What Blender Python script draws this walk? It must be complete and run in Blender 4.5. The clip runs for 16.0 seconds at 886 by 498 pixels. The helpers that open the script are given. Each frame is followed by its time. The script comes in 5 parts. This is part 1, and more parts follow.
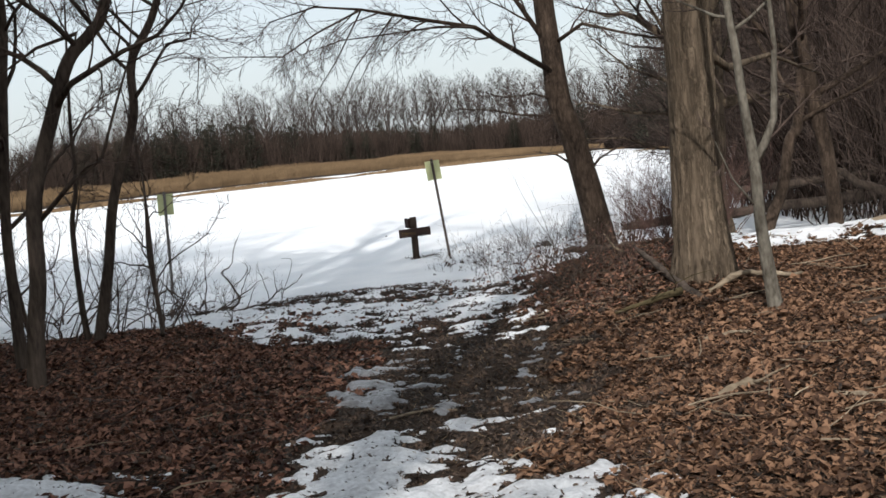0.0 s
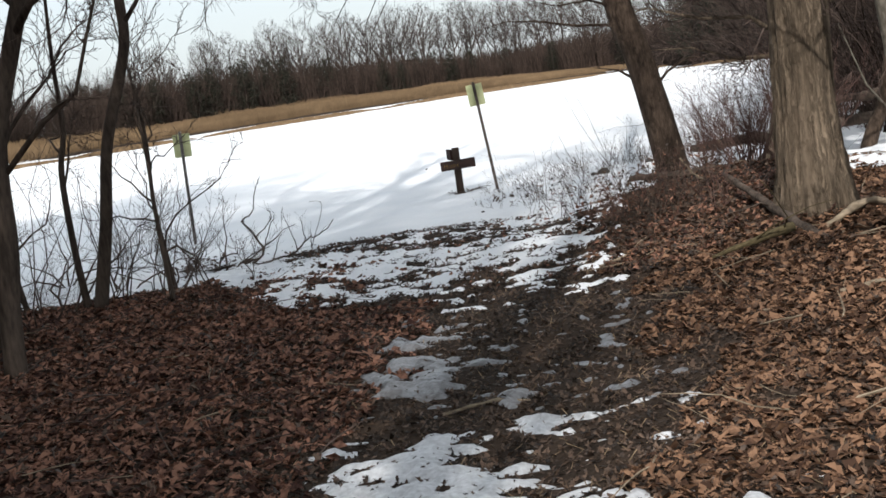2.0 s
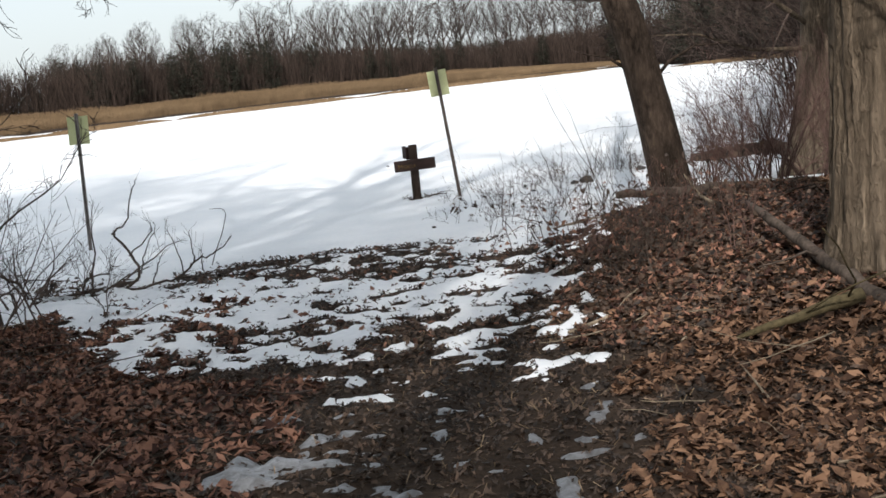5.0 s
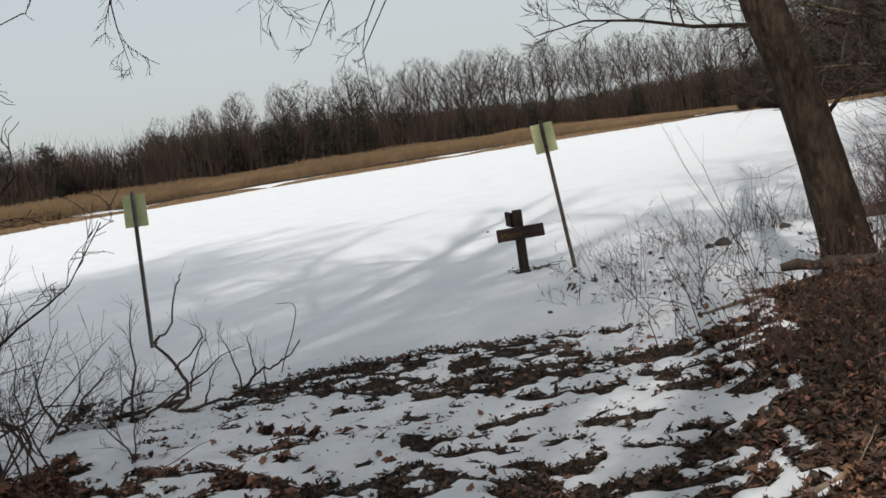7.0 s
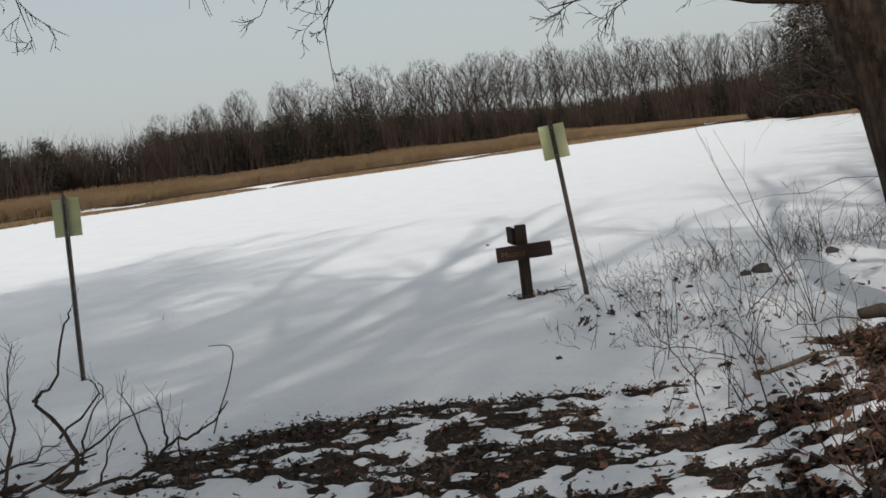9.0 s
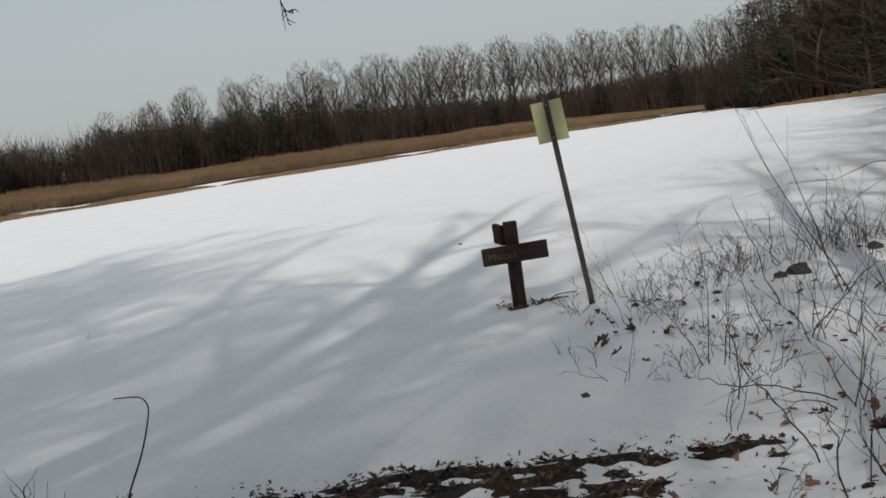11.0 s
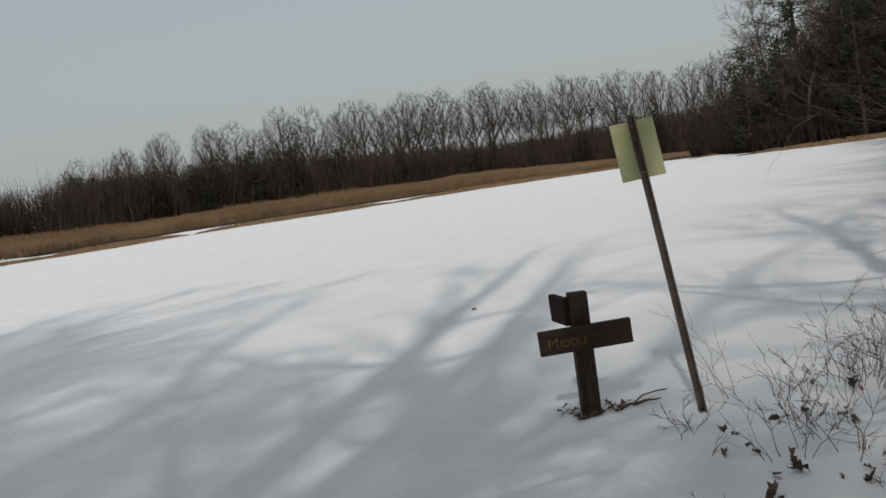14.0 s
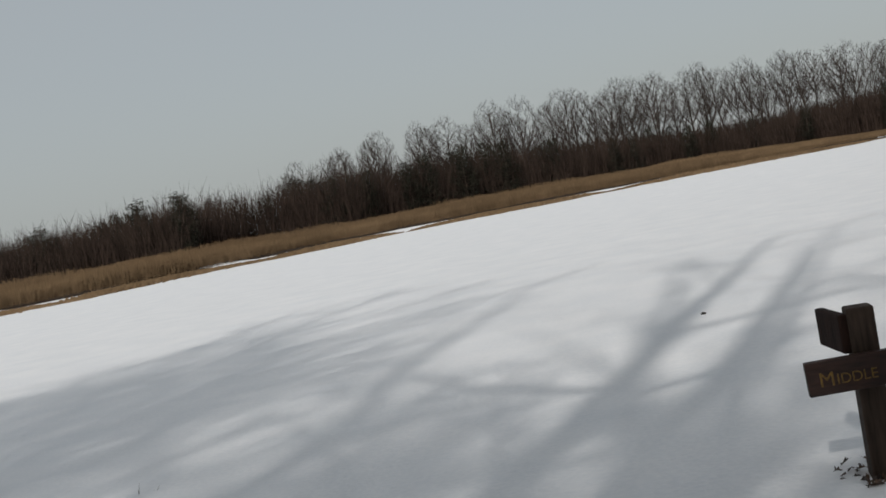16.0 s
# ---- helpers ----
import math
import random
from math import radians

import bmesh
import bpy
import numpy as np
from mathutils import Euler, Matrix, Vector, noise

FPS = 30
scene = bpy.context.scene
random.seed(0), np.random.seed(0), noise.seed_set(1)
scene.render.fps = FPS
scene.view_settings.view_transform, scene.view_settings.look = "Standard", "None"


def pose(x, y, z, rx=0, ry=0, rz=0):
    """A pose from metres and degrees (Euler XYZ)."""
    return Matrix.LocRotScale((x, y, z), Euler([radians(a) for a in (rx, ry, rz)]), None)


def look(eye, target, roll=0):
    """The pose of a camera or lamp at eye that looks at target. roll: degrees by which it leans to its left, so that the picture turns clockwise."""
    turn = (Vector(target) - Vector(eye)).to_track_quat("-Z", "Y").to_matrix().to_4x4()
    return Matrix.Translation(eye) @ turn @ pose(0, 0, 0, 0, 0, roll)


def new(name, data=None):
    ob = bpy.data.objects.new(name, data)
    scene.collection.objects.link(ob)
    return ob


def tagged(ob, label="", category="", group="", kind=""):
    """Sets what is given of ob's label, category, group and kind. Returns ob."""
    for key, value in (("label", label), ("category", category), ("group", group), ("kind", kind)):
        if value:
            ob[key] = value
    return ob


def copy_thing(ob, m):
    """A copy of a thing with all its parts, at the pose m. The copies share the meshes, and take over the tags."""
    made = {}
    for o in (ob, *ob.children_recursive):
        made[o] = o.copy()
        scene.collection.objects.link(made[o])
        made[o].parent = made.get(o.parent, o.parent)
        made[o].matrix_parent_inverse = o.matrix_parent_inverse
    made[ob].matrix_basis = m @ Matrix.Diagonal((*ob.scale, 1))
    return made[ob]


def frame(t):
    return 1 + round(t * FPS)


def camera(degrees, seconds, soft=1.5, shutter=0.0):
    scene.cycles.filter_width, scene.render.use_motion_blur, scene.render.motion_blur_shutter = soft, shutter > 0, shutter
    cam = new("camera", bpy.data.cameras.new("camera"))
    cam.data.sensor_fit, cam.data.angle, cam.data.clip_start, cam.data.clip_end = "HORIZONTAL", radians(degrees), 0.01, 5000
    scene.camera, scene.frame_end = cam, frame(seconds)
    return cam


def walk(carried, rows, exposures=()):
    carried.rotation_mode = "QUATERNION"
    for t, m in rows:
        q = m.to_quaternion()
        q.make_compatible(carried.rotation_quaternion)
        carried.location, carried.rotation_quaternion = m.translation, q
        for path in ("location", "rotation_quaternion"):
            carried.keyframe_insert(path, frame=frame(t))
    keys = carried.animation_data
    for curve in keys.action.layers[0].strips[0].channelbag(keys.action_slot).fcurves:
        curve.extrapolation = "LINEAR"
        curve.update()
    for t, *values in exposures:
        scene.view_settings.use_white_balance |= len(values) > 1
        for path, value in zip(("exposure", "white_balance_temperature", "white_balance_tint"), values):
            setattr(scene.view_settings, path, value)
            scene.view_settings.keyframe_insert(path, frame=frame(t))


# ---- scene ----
cam = camera(40.8, 16.0, soft=1.6)
PATH = [
    (0, (-0.264, 1.284, 1.681), (-0.27, 3.277, 1.511), -6.0),
    (0.5, (-0.342, 1.63, 1.678), (-0.539, 3.617, 1.552), -5.1),
    (1, (-0.384, 1.938, 1.642), (-0.57, 3.924, 1.497), -7.1),
    (1.5, (-0.357, 2.465, 1.629), (-0.507, 4.45, 1.442), -8.7),
    (2, (-0.351, 2.947, 1.618), (-0.441, 4.925, 1.339), -8.6),
    (2.5, (-0.231, 3.395, 1.576), (-0.158, 5.376, 1.307), -11.5),
    (3, (-0.163, 3.785, 1.585), (-0.072, 5.761, 1.29), -10.6),
    (3.5, (-0.15, 4.155, 1.584), (-0.075, 6.128, 1.265), -9.4),
    (4, (-0.078, 4.627, 1.572), (-0.09, 6.611, 1.317), -10.4),
    (4.5, (-0.068, 5.151, 1.547), (-0.146, 7.126, 1.242), -6.1),
    (5, (-0.024, 5.572, 1.494), (-0.091, 7.549, 1.197), -6.4),
    (5.2, (-0.036, 5.786, 1.515), (-0.144, 7.762, 1.225), -6.6),
    (7.5, (-0.225, 7.926, 1.477), (-0.449, 9.906, 1.307), -8.9),
    (8, (-0.24, 8.374, 1.455), (-0.459, 10.354, 1.28), -8.2),
    (8.5, (-0.248, 8.794, 1.402), (-0.475, 10.768, 1.173), -8.2),
    (9, (-0.26, 9.253, 1.454), (-0.482, 11.233, 1.279), -7.8),
    (11.5, (-0.689, 11.475, 1.365), (-0.829, 13.461, 1.17), -8.6),
    (12, (-0.763, 12.013, 1.395), (-1.001, 13.992, 1.239), -8.4),
    (12.5, (-0.851, 12.353, 1.382), (-1.107, 14.334, 1.271), -8.8),
    (13, (-0.909, 12.833, 1.4), (-1.178, 14.811, 1.265), -8.8),
    (13.5, (-1.078, 13.191, 1.381), (-1.319, 15.173, 1.25), -8.7),
    (14, (-1.102, 13.569, 1.35), (-1.198, 15.563, 1.23), -8.5),
    (14.5, (-1.131, 14.017, 1.357), (-1.18, 16.014, 1.253), -9.3),
    (15, (-1.211, 14.366, 1.346), (-1.305, 16.36, 1.226), -9.4),
    (15.5, (-1.13, 14.764, 1.352), (-1.369, 16.747, 1.26), -10.6),
    (16, (-1.188, 15.146, 1.317), (-1.64, 17.092, 1.244), -10.9),
]
walk(cam, [(t, look(eye, target, roll)) for t, eye, target, roll in PATH],
     exposures=((0, 0.8, 6300, 10), (0.7, 0.72, 6300, 10), (1.5, 0.85, 6300, 10), (2.5, 0.98, 6300, 10), (4, 0.98, 6300, 10), (5.2, 0.90, 6320, 10), (7.3, 0.27, 6500, 10), (9, 0.14, 6500, 10), (12, -0.08, 6500, 10), (16, -0.2, 6500, 10)))

# ---- light ----
SUN_ELEV, SUN_AZ = radians(37), math.atan2(-0.99, -0.13)   # towards the sun, from x
world = bpy.data.worlds.new("world")
scene.world = world
world.use_nodes = True
wn, wl = world.node_tree.nodes, world.node_tree.links
sky = wn.new("ShaderNodeTexSky")
sky.sky_type, sky.sun_disc = "NISHITA", False
sky.sun_elevation, sky.sun_rotation = SUN_ELEV, math.pi / 2 - SUN_AZ
sky.dust_density, sky.air_density, sky.ozone_density = 3.0, 1.0, 1.5
haze = wn.new("ShaderNodeMixRGB")
haze.inputs["Fac"].default_value = 0.78
haze.inputs["Color2"].default_value = (4.10, 4.34, 4.34, 1)      # thin high cloud
wl.new(sky.outputs[0], haze.inputs["Color1"])
wl.new(haze.outputs[0], wn["Background"].inputs["Color"])
wn["Background"].inputs["Strength"].default_value = 0.115
sun = new("sun", bpy.data.lights.new("sun", "SUN"))
sun.data.energy, sun.data.angle, sun.data.color = 2.35, radians(0.7), (1.0, 0.95, 0.88)
sun.matrix_world = look((0, 0, 0), (-math.cos(SUN_ELEV) * math.cos(SUN_AZ), -math.cos(SUN_ELEV) * math.sin(SUN_AZ), -math.sin(SUN_ELEV)))
sun.location = (0, 0, 40)


# ---- materials ----
def material(name, low, high, scale=8.0, rough=0.85, bump=0.3, stretch=(1, 1, 1), island=0.0, fine=6.0, spec=0.3, metal=0.0, span=(0.38, 0.82)):
    """Two tones mixed by coarse and fine grain, with relief; island: how far separate pieces differ."""
    m = bpy.data.materials.new(name)
    m.use_nodes = True
    n, l = m.node_tree.nodes, m.node_tree.links
    b = n["Principled BSDF"]
    tc, mp = n.new("ShaderNodeTexCoord"), n.new("ShaderNodeMapping")
    mp.inputs["Scale"].default_value = stretch
    l.new(tc.outputs["Object"], mp.inputs["Vector"])
    coarse, grain = n.new("ShaderNodeTexNoise"), n.new("ShaderNodeTexNoise")
    coarse.inputs["Scale"].default_value, coarse.inputs["Detail"].default_value = scale, 4
    grain.inputs["Scale"].default_value, grain.inputs["Detail"].default_value = scale * fine, 5
    for t in (coarse, grain):
        l.new(mp.outputs[0], t.inputs["Vector"])
    add = n.new("ShaderNodeMath")
    add.operation = "MULTIPLY_ADD"
    l.new(grain.outputs["Fac"], add.inputs[0])
    add.inputs[1].default_value = 0.6
    half = n.new("ShaderNodeMath")
    half.operation = "MULTIPLY"
    half.inputs[1].default_value = 0.6
    l.new(coarse.outputs["Fac"], half.inputs[0])
    l.new(half.outputs[0], add.inputs[2])
    last = add
    if island:
        geo, mixr = n.new("ShaderNodeNewGeometry"), n.new("ShaderNodeMath")
        mixr.operation = "MULTIPLY_ADD"
        l.new(geo.outputs["Random Per Island"], mixr.inputs[0])
        mixr.inputs[1].default_value = island
        l.new(add.outputs[0], mixr.inputs[2])
        off = n.new("ShaderNodeMath")
        off.operation = "SUBTRACT"
        off.inputs[1].default_value = island / 2
        l.new(mixr.outputs[0], off.inputs[0])
        last = off
    ramp = n.new("ShaderNodeValToRGB")
    ramp.color_ramp.elements[0].position, ramp.color_ramp.elements[1].position = span
    ramp.color_ramp.elements[0].color, ramp.color_ramp.elements[1].color = (*low, 1), (*high, 1)
    l.new(last.outputs[0], ramp.inputs["Fac"])
    l.new(ramp.outputs[0], b.inputs["Base Color"])
    b.inputs["Roughness"].default_value, b.inputs["Metallic"].default_value = rough, metal
    b.inputs["Specular IOR Level"].default_value = spec
    if bump:
        bp = n.new("ShaderNodeBump")
        bp.inputs["Strength"].default_value, bp.inputs["Distance"].default_value = bump, 0.02
        l.new(add.outputs[0], bp.inputs["Height"])
        l.new(bp.outputs[0], b.inputs["Normal"])
    return m


def fissured(m, scale, stretch, depth, dark):
    """Adds long upright cracks between bark ridges to a material: darker and sunk."""
    n, l = m.node_tree.nodes, m.node_tree.links
    tc, mp, warp, mix = n.new("ShaderNodeTexCoord"), n.new("ShaderNodeMapping"), n.new("ShaderNodeTexNoise"), n.new("ShaderNodeMixRGB")
    l.new(tc.outputs["Object"], warp.inputs["Vector"])
    warp.inputs["Scale"].default_value = 9
    mix.inputs["Fac"].default_value = 0.07
    l.new(tc.outputs["Object"], mix.inputs["Color1"])
    l.new(warp.outputs["Color"], mix.inputs["Color2"])
    mp.inputs["Scale"].default_value = (1, 1, stretch)
    l.new(mix.outputs[0], mp.inputs["Vector"])
    cell, less, size = n.new("ShaderNodeTexNoise"), n.new("ShaderNodeMath"), n.new("ShaderNodeMath")
    ramp, mul, bump = n.new("ShaderNodeValToRGB"), n.new("ShaderNodeMixRGB"), n.new("ShaderNodeBump")
    cell.inputs["Scale"].default_value, cell.inputs["Detail"].default_value, cell.inputs["Roughness"].default_value = scale, 5, 0.68
    l.new(mp.outputs[0], cell.inputs["Vector"])
    less.operation, size.operation = "SUBTRACT", "ABSOLUTE"
    less.inputs[1].default_value = 0.5
    l.new(cell.outputs["Fac"], less.inputs[0])
    l.new(less.outputs[0], size.inputs[0])
    ramp.color_ramp.elements[0].color, ramp.color_ramp.elements[1].color = (dark, dark, dark, 1), (1, 1, 1, 1)
    ramp.color_ramp.elements[0].position, ramp.color_ramp.elements[1].position = 0.0, 0.13
    l.new(size.outputs[0], ramp.inputs["Fac"])
    mul.blend_type = "MULTIPLY"
    part_of, where = n.new("ShaderNodeTexNoise"), n.new("ShaderNodeMapRange")
    part_of.inputs["Scale"].default_value = 11
    l.new(mp.outputs[0], part_of.inputs["Vector"])
    where.inputs["From Min"].default_value, where.inputs["From Max"].default_value = 0.30, 0.55
    l.new(part_of.outputs["Fac"], where.inputs["Value"])
    l.new(where.outputs[0], mul.inputs["Fac"])
    b = n["Principled BSDF"]
    l.new(b.inputs["Base Color"].links[0].from_socket, mul.inputs["Color1"])
    l.new(ramp.outputs[0], mul.inputs["Color2"])
    l.new(mul.outputs[0], b.inputs["Base Color"])
    bump.inputs["Strength"].default_value, bump.inputs["Distance"].default_value = 1.0, depth
    l.new(ramp.outputs[0], bump.inputs["Height"])
    l.new(b.inputs["Normal"].links[0].from_socket, bump.inputs["Normal"])
    l.new(bump.outputs[0], b.inputs["Normal"])


SNOW = material("snow", (0.75, 0.77, 0.80), (0.88, 0.88, 0.89), 1.3, 0.6, 0.25, fine=22, spec=0.2)
PATHSNOW = material("trodden_snow", (0.42, 0.42, 0.43), (0.84, 0.85, 0.87), 5, 0.45, 0.5, fine=8, spec=0.3)
SLUSH = material("dirty_slush", (0.08, 0.073, 0.070), (0.30, 0.305, 0.32), 6, 0.35, 0.5, fine=7, spec=0.4)
SOIL = material("forest_soil", (0.013, 0.010, 0.008), (0.070, 0.048, 0.034), 5, 0.95, 0.8, fine=9, spec=0.1)
LEAF = material("dead_leaf", (0.046, 0.022, 0.017), (0.285, 0.148, 0.100), 9, 0.8, 0.1, island=0.7, fine=4, spec=0.15)
TANLEAF = material("tan_leaf", (0.052, 0.028, 0.018), (0.245, 0.140, 0.085), 9, 0.8, 0.1, island=0.75, fine=4, spec=0.15)
DARKLEAF = material("wet_leaf", (0.018, 0.013, 0.010), (0.125, 0.080, 0.055), 9, 0.6, 0.1, island=0.5, fine=4, spec=0.3)
BARK = material("furrowed_bark", (0.085, 0.064, 0.046), (0.275, 0.212, 0.152), 15, 0.95, 1.0, (1, 1, 0.09), fine=3, spec=0.1, span=(0.36, 0.80))
fissured(BARK, 22, 0.07, 0.012, 0.42)
DARKBARK = material("dark_bark", (0.030, 0.024, 0.020), (0.13, 0.10, 0.08), 9, 0.95, 0.8, (1, 1, 0.25), fine=5, spec=0.1)
MIDBARK = material("brown_bark", (0.030, 0.022, 0.017), (0.125, 0.090, 0.067), 9, 0.95, 0.8, (1, 1, 0.25), fine=5, spec=0.1)
fissured(MIDBARK, 13, 0.4, 0.006, 0.45)
PALEBARK = material("lichened_bark", (0.055, 0.047, 0.037), (0.22, 0.20, 0.165), 10, 0.95, 0.6, (1, 1, 0.4), fine=4, spec=0.1)
TWIG = material("twig_bark", (0.035, 0.026, 0.022), (0.13, 0.095, 0.08), 6, 0.9, 0.0, island=0.3, spec=0.1)
REDTWIG = material("red_twig_bark", (0.060, 0.034, 0.030), (0.19, 0.12, 0.10), 6, 0.9, 0.0, island=0.3, spec=0.1)
FARBARK = material("far_bark", (0.036, 0.030, 0.027), (0.105, 0.086, 0.077), 2, 0.95, 0.0, island=0.2, spec=0.1)
FARBRUSH = material("far_brush", (0.022, 0.017, 0.014), (0.070, 0.050, 0.041), 0.6, 0.95, 0.0, island=0.4, spec=0.05)
# far_brush again, with the shade under the pines put into its colour
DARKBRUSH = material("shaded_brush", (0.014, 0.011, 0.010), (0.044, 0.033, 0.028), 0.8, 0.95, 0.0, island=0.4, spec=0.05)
NEEDLE = material("pine_needles", (0.014, 0.015, 0.011), (0.042, 0.042, 0.030), 1.2, 0.8, 0.0, island=0.4, spec=0.1)
REED = material("dry_reed", (0.095, 0.064, 0.037), (0.20, 0.137, 0.080), 0.12, 0.9, 0.0, island=0.15, fine=10, spec=0.05)
STRAW = material("dry_grass", (0.09, 0.062, 0.038), (0.32, 0.235, 0.15), 6, 0.85, 0.0, island=0.5, spec=0.1)
DEADWOOD = material("dead_wood", (0.11, 0.085, 0.06), (0.40, 0.32, 0.23), 8, 0.9, 0.7, (0.4, 1, 1), fine=5, spec=0.1)
# side board's stain, darker and duller than stained_board: its shade is in the colour
STAINED = material("stained_wood", (0.008, 0.005, 0.004), (0.032, 0.017, 0.013), 12, 0.85, 0.4, (1, 1, 0.2), fine=6, spec=0.1)
STAINED_BOARD = material("stained_board", (0.010, 0.006, 0.005), (0.048, 0.022, 0.016), 12, 0.6, 0.4, (0.2, 1, 1), fine=6, spec=0.3)
POSTWOOD = material("weathered_post", (0.016, 0.012, 0.009), (0.070, 0.048, 0.036), 14, 0.8, 0.5, (1, 1, 0.12), fine=5, spec=0.2)
GOLD = material("yellow_lettering", (0.04, 0.024, 0.007), (0.22, 0.13, 0.03), 40, 0.6, 0.2)
PLATE = material("sign_back", (0.43, 0.45, 0.22), (0.55, 0.57, 0.32), 9, 0.45, 0.05, fine=8, spec=0.4)
STEEL = material("post_steel", (0.06, 0.048, 0.041), (0.15, 0.122, 0.104), 16, 0.75, 0.2, fine=6)
GREYSTEEL = material("grey_post_steel", (0.13, 0.115, 0.105), (0.27, 0.25, 0.23), 16, 0.6, 0.2, fine=6)
BOLT = material("bolt_zinc", (0.3, 0.3, 0.28), (0.5, 0.5, 0.48), 30, 0.4, 0.1, metal=0.8)
ROCK = material("dark_stone", (0.02, 0.018, 0.017), (0.09, 0.08, 0.075), 8, 0.9, 0.7, fine=6)
MOSS = material("mossy_wood", (0.035, 0.029, 0.016), (0.14, 0.11, 0.06), 9, 0.95, 0.7, fine=6, spec=0.1)


# ---- mesh helpers ----
def hashed(i, j, seed):
    v = (i * 374761393 + j * 668265263 + seed * 362437) & 0x7FFFFFFF
    v = ((v ^ (v >> 13)) * 1274126177) & 0x7FFFFFFF
    return ((v ^ (v >> 16)) & 0xFFFF) / 65535.0


def value_noise(x, y, seed=0):
    xi, yi = np.floor(x).astype(np.int64), np.floor(y).astype(np.int64)
    fx, fy = x - xi, y - yi
    fx, fy = fx * fx * (3 - 2 * fx), fy * fy * (3 - 2 * fy)
    a, b = hashed(xi, yi, seed), hashed(xi + 1, yi, seed)
    c, d = hashed(xi, yi + 1, seed), hashed(xi + 1, yi + 1, seed)
    return (a + (b - a) * fx) * (1 - fy) + (c + (d - c) * fx) * fy


def fbm(x, y, seed=0, octaves=4):
    total, amp = 0, 0.5
    for k in range(octaves):
        total = total + amp * (value_noise(x, y, seed + 17 * k) - 0.5)
        x, y, amp = x * 2.03 + 5.1, y * 2.03 + 3.7, amp * 0.5
    return total * 2


def smooth(a, b, v):
    t = np.clip((v - a) / (b - a), 0, 1)
    return t * t * (3 - 2 * t)


def mesh_of(name, verts, faces, mat, shade=True):
    me = bpy.data.meshes.new(name)
    me.from_pydata(verts.tolist() if isinstance(verts, np.ndarray) else verts, [], faces.tolist() if isinstance(faces, np.ndarray) else faces)
    me.materials.append(mat)
    if shade:
        me.polygons.foreach_set("use_smooth", [True] * len(me.polygons))
    me.update()
    return me


class Geo:
    """Verts and faces in the making."""

    def __init__(self):
        self.v, self.f = [], []

    def tube(self, pts, radii, sides=6, cap=True):
        base, n = len(self.v), len(pts)
        sx, sy, sz = 0.93, -0.31, 0.2
        ring = [(math.cos(2 * math.pi * s / sides), math.sin(2 * math.pi * s / sides)) for s in range(sides)]
        for k in range(n):
            p, a, b = pts[k], pts[max(k - 1, 0)], pts[min(k + 1, n - 1)]
            dx, dy, dz = b[0] - a[0], b[1] - a[1], b[2] - a[2]
            le = math.sqrt(dx * dx + dy * dy + dz * dz) or 1.0
            dx, dy, dz = dx / le, dy / le, dz / le
            dot = sx * dx + sy * dy + sz * dz
            sx, sy, sz = sx - dx * dot, sy - dy * dot, sz - dz * dot
            le = math.sqrt(sx * sx + sy * sy + sz * sz)
            if le < 1e-4:
                sx, sy, sz, le = -dz, 0.0, dx, math.hypot(dx, dz) or 1.0
            sx, sy, sz = sx / le, sy / le, sz / le
            ux, uy, uz = dy * sz - dz * sy, dz * sx - dx * sz, dx * sy - dy * sx
            r = radii[k]
            for c, t in ring:
                self.v.append((p[0] + (sx * c + ux * t) * r, p[1] + (sy * c + uy * t) * r, p[2] + (sz * c + uz * t) * r))
        for k in range(n - 1):
            for s in range(sides):
                a, b = base + k * sides + s, base + k * sides + (s + 1) % sides
                self.f.append((a, b, b + sides, a + sides))
        if cap and sides > 2:
            self.f.append(tuple(range(base, base + sides))[::-1])
            self.f.append(tuple(range(base + (n - 1) * sides, base + n * sides)))

    def quad(self, a, b, c, d):
        k = len(self.v)
        self.v += [tuple(a), tuple(b), tuple(c), tuple(d)]
        self.f.append((k, k + 1, k + 2, k + 3))

    def box(self, m, sx, sy, sz):
        k = len(self.v)
        for x in (-0.5, 0.5):
            for y in (-0.5, 0.5):
                for z in (-0.5, 0.5):
                    self.v.append(tuple(m @ Vector((x * sx, y * sy, z * sz))))
        self.f += [tuple(k + i for i in q) for q in ((0, 1, 3, 2), (4, 6, 7, 5), (0, 4, 5, 1), (2, 3, 7, 6), (0, 2, 6, 4), (1, 5, 7, 3))]

    def mesh(self, name, mat, shade=True):
        return mesh_of(name, self.v, self.f, mat, shade)


def part(name, g, mat, parent, label="", shade=True):
    ob = new(name, g.mesh(name, mat, shade))
    ob.parent = parent
    return tagged(ob, label)


def thing(name, place, label, category, group=""):
    ob = new(name)
    ob.matrix_world = Matrix.Translation(place)
    ob.empty_display_size = 0.1
    return tagged(ob, label, category, group, "thing")


def bevelled(ob, width, segments=2):
    mod = ob.modifiers.new("edge", "BEVEL")
    mod.width, mod.segments = width, segments
    return ob


# ---- lie of the land ----
def shore(x):
    """Where the far bank of the frozen pond begins."""
    return np.interp(x, [-140, -70, -48, -38, -32, -20, -10, 0, 10, 22, 30, 60], [60, 66, 78, 90, 106, 114, 115, 117, 111, 100, 92, 70])


def right_bank(y):
    return np.maximum(4.3, 0.36 * (y - 13) - 0.2)


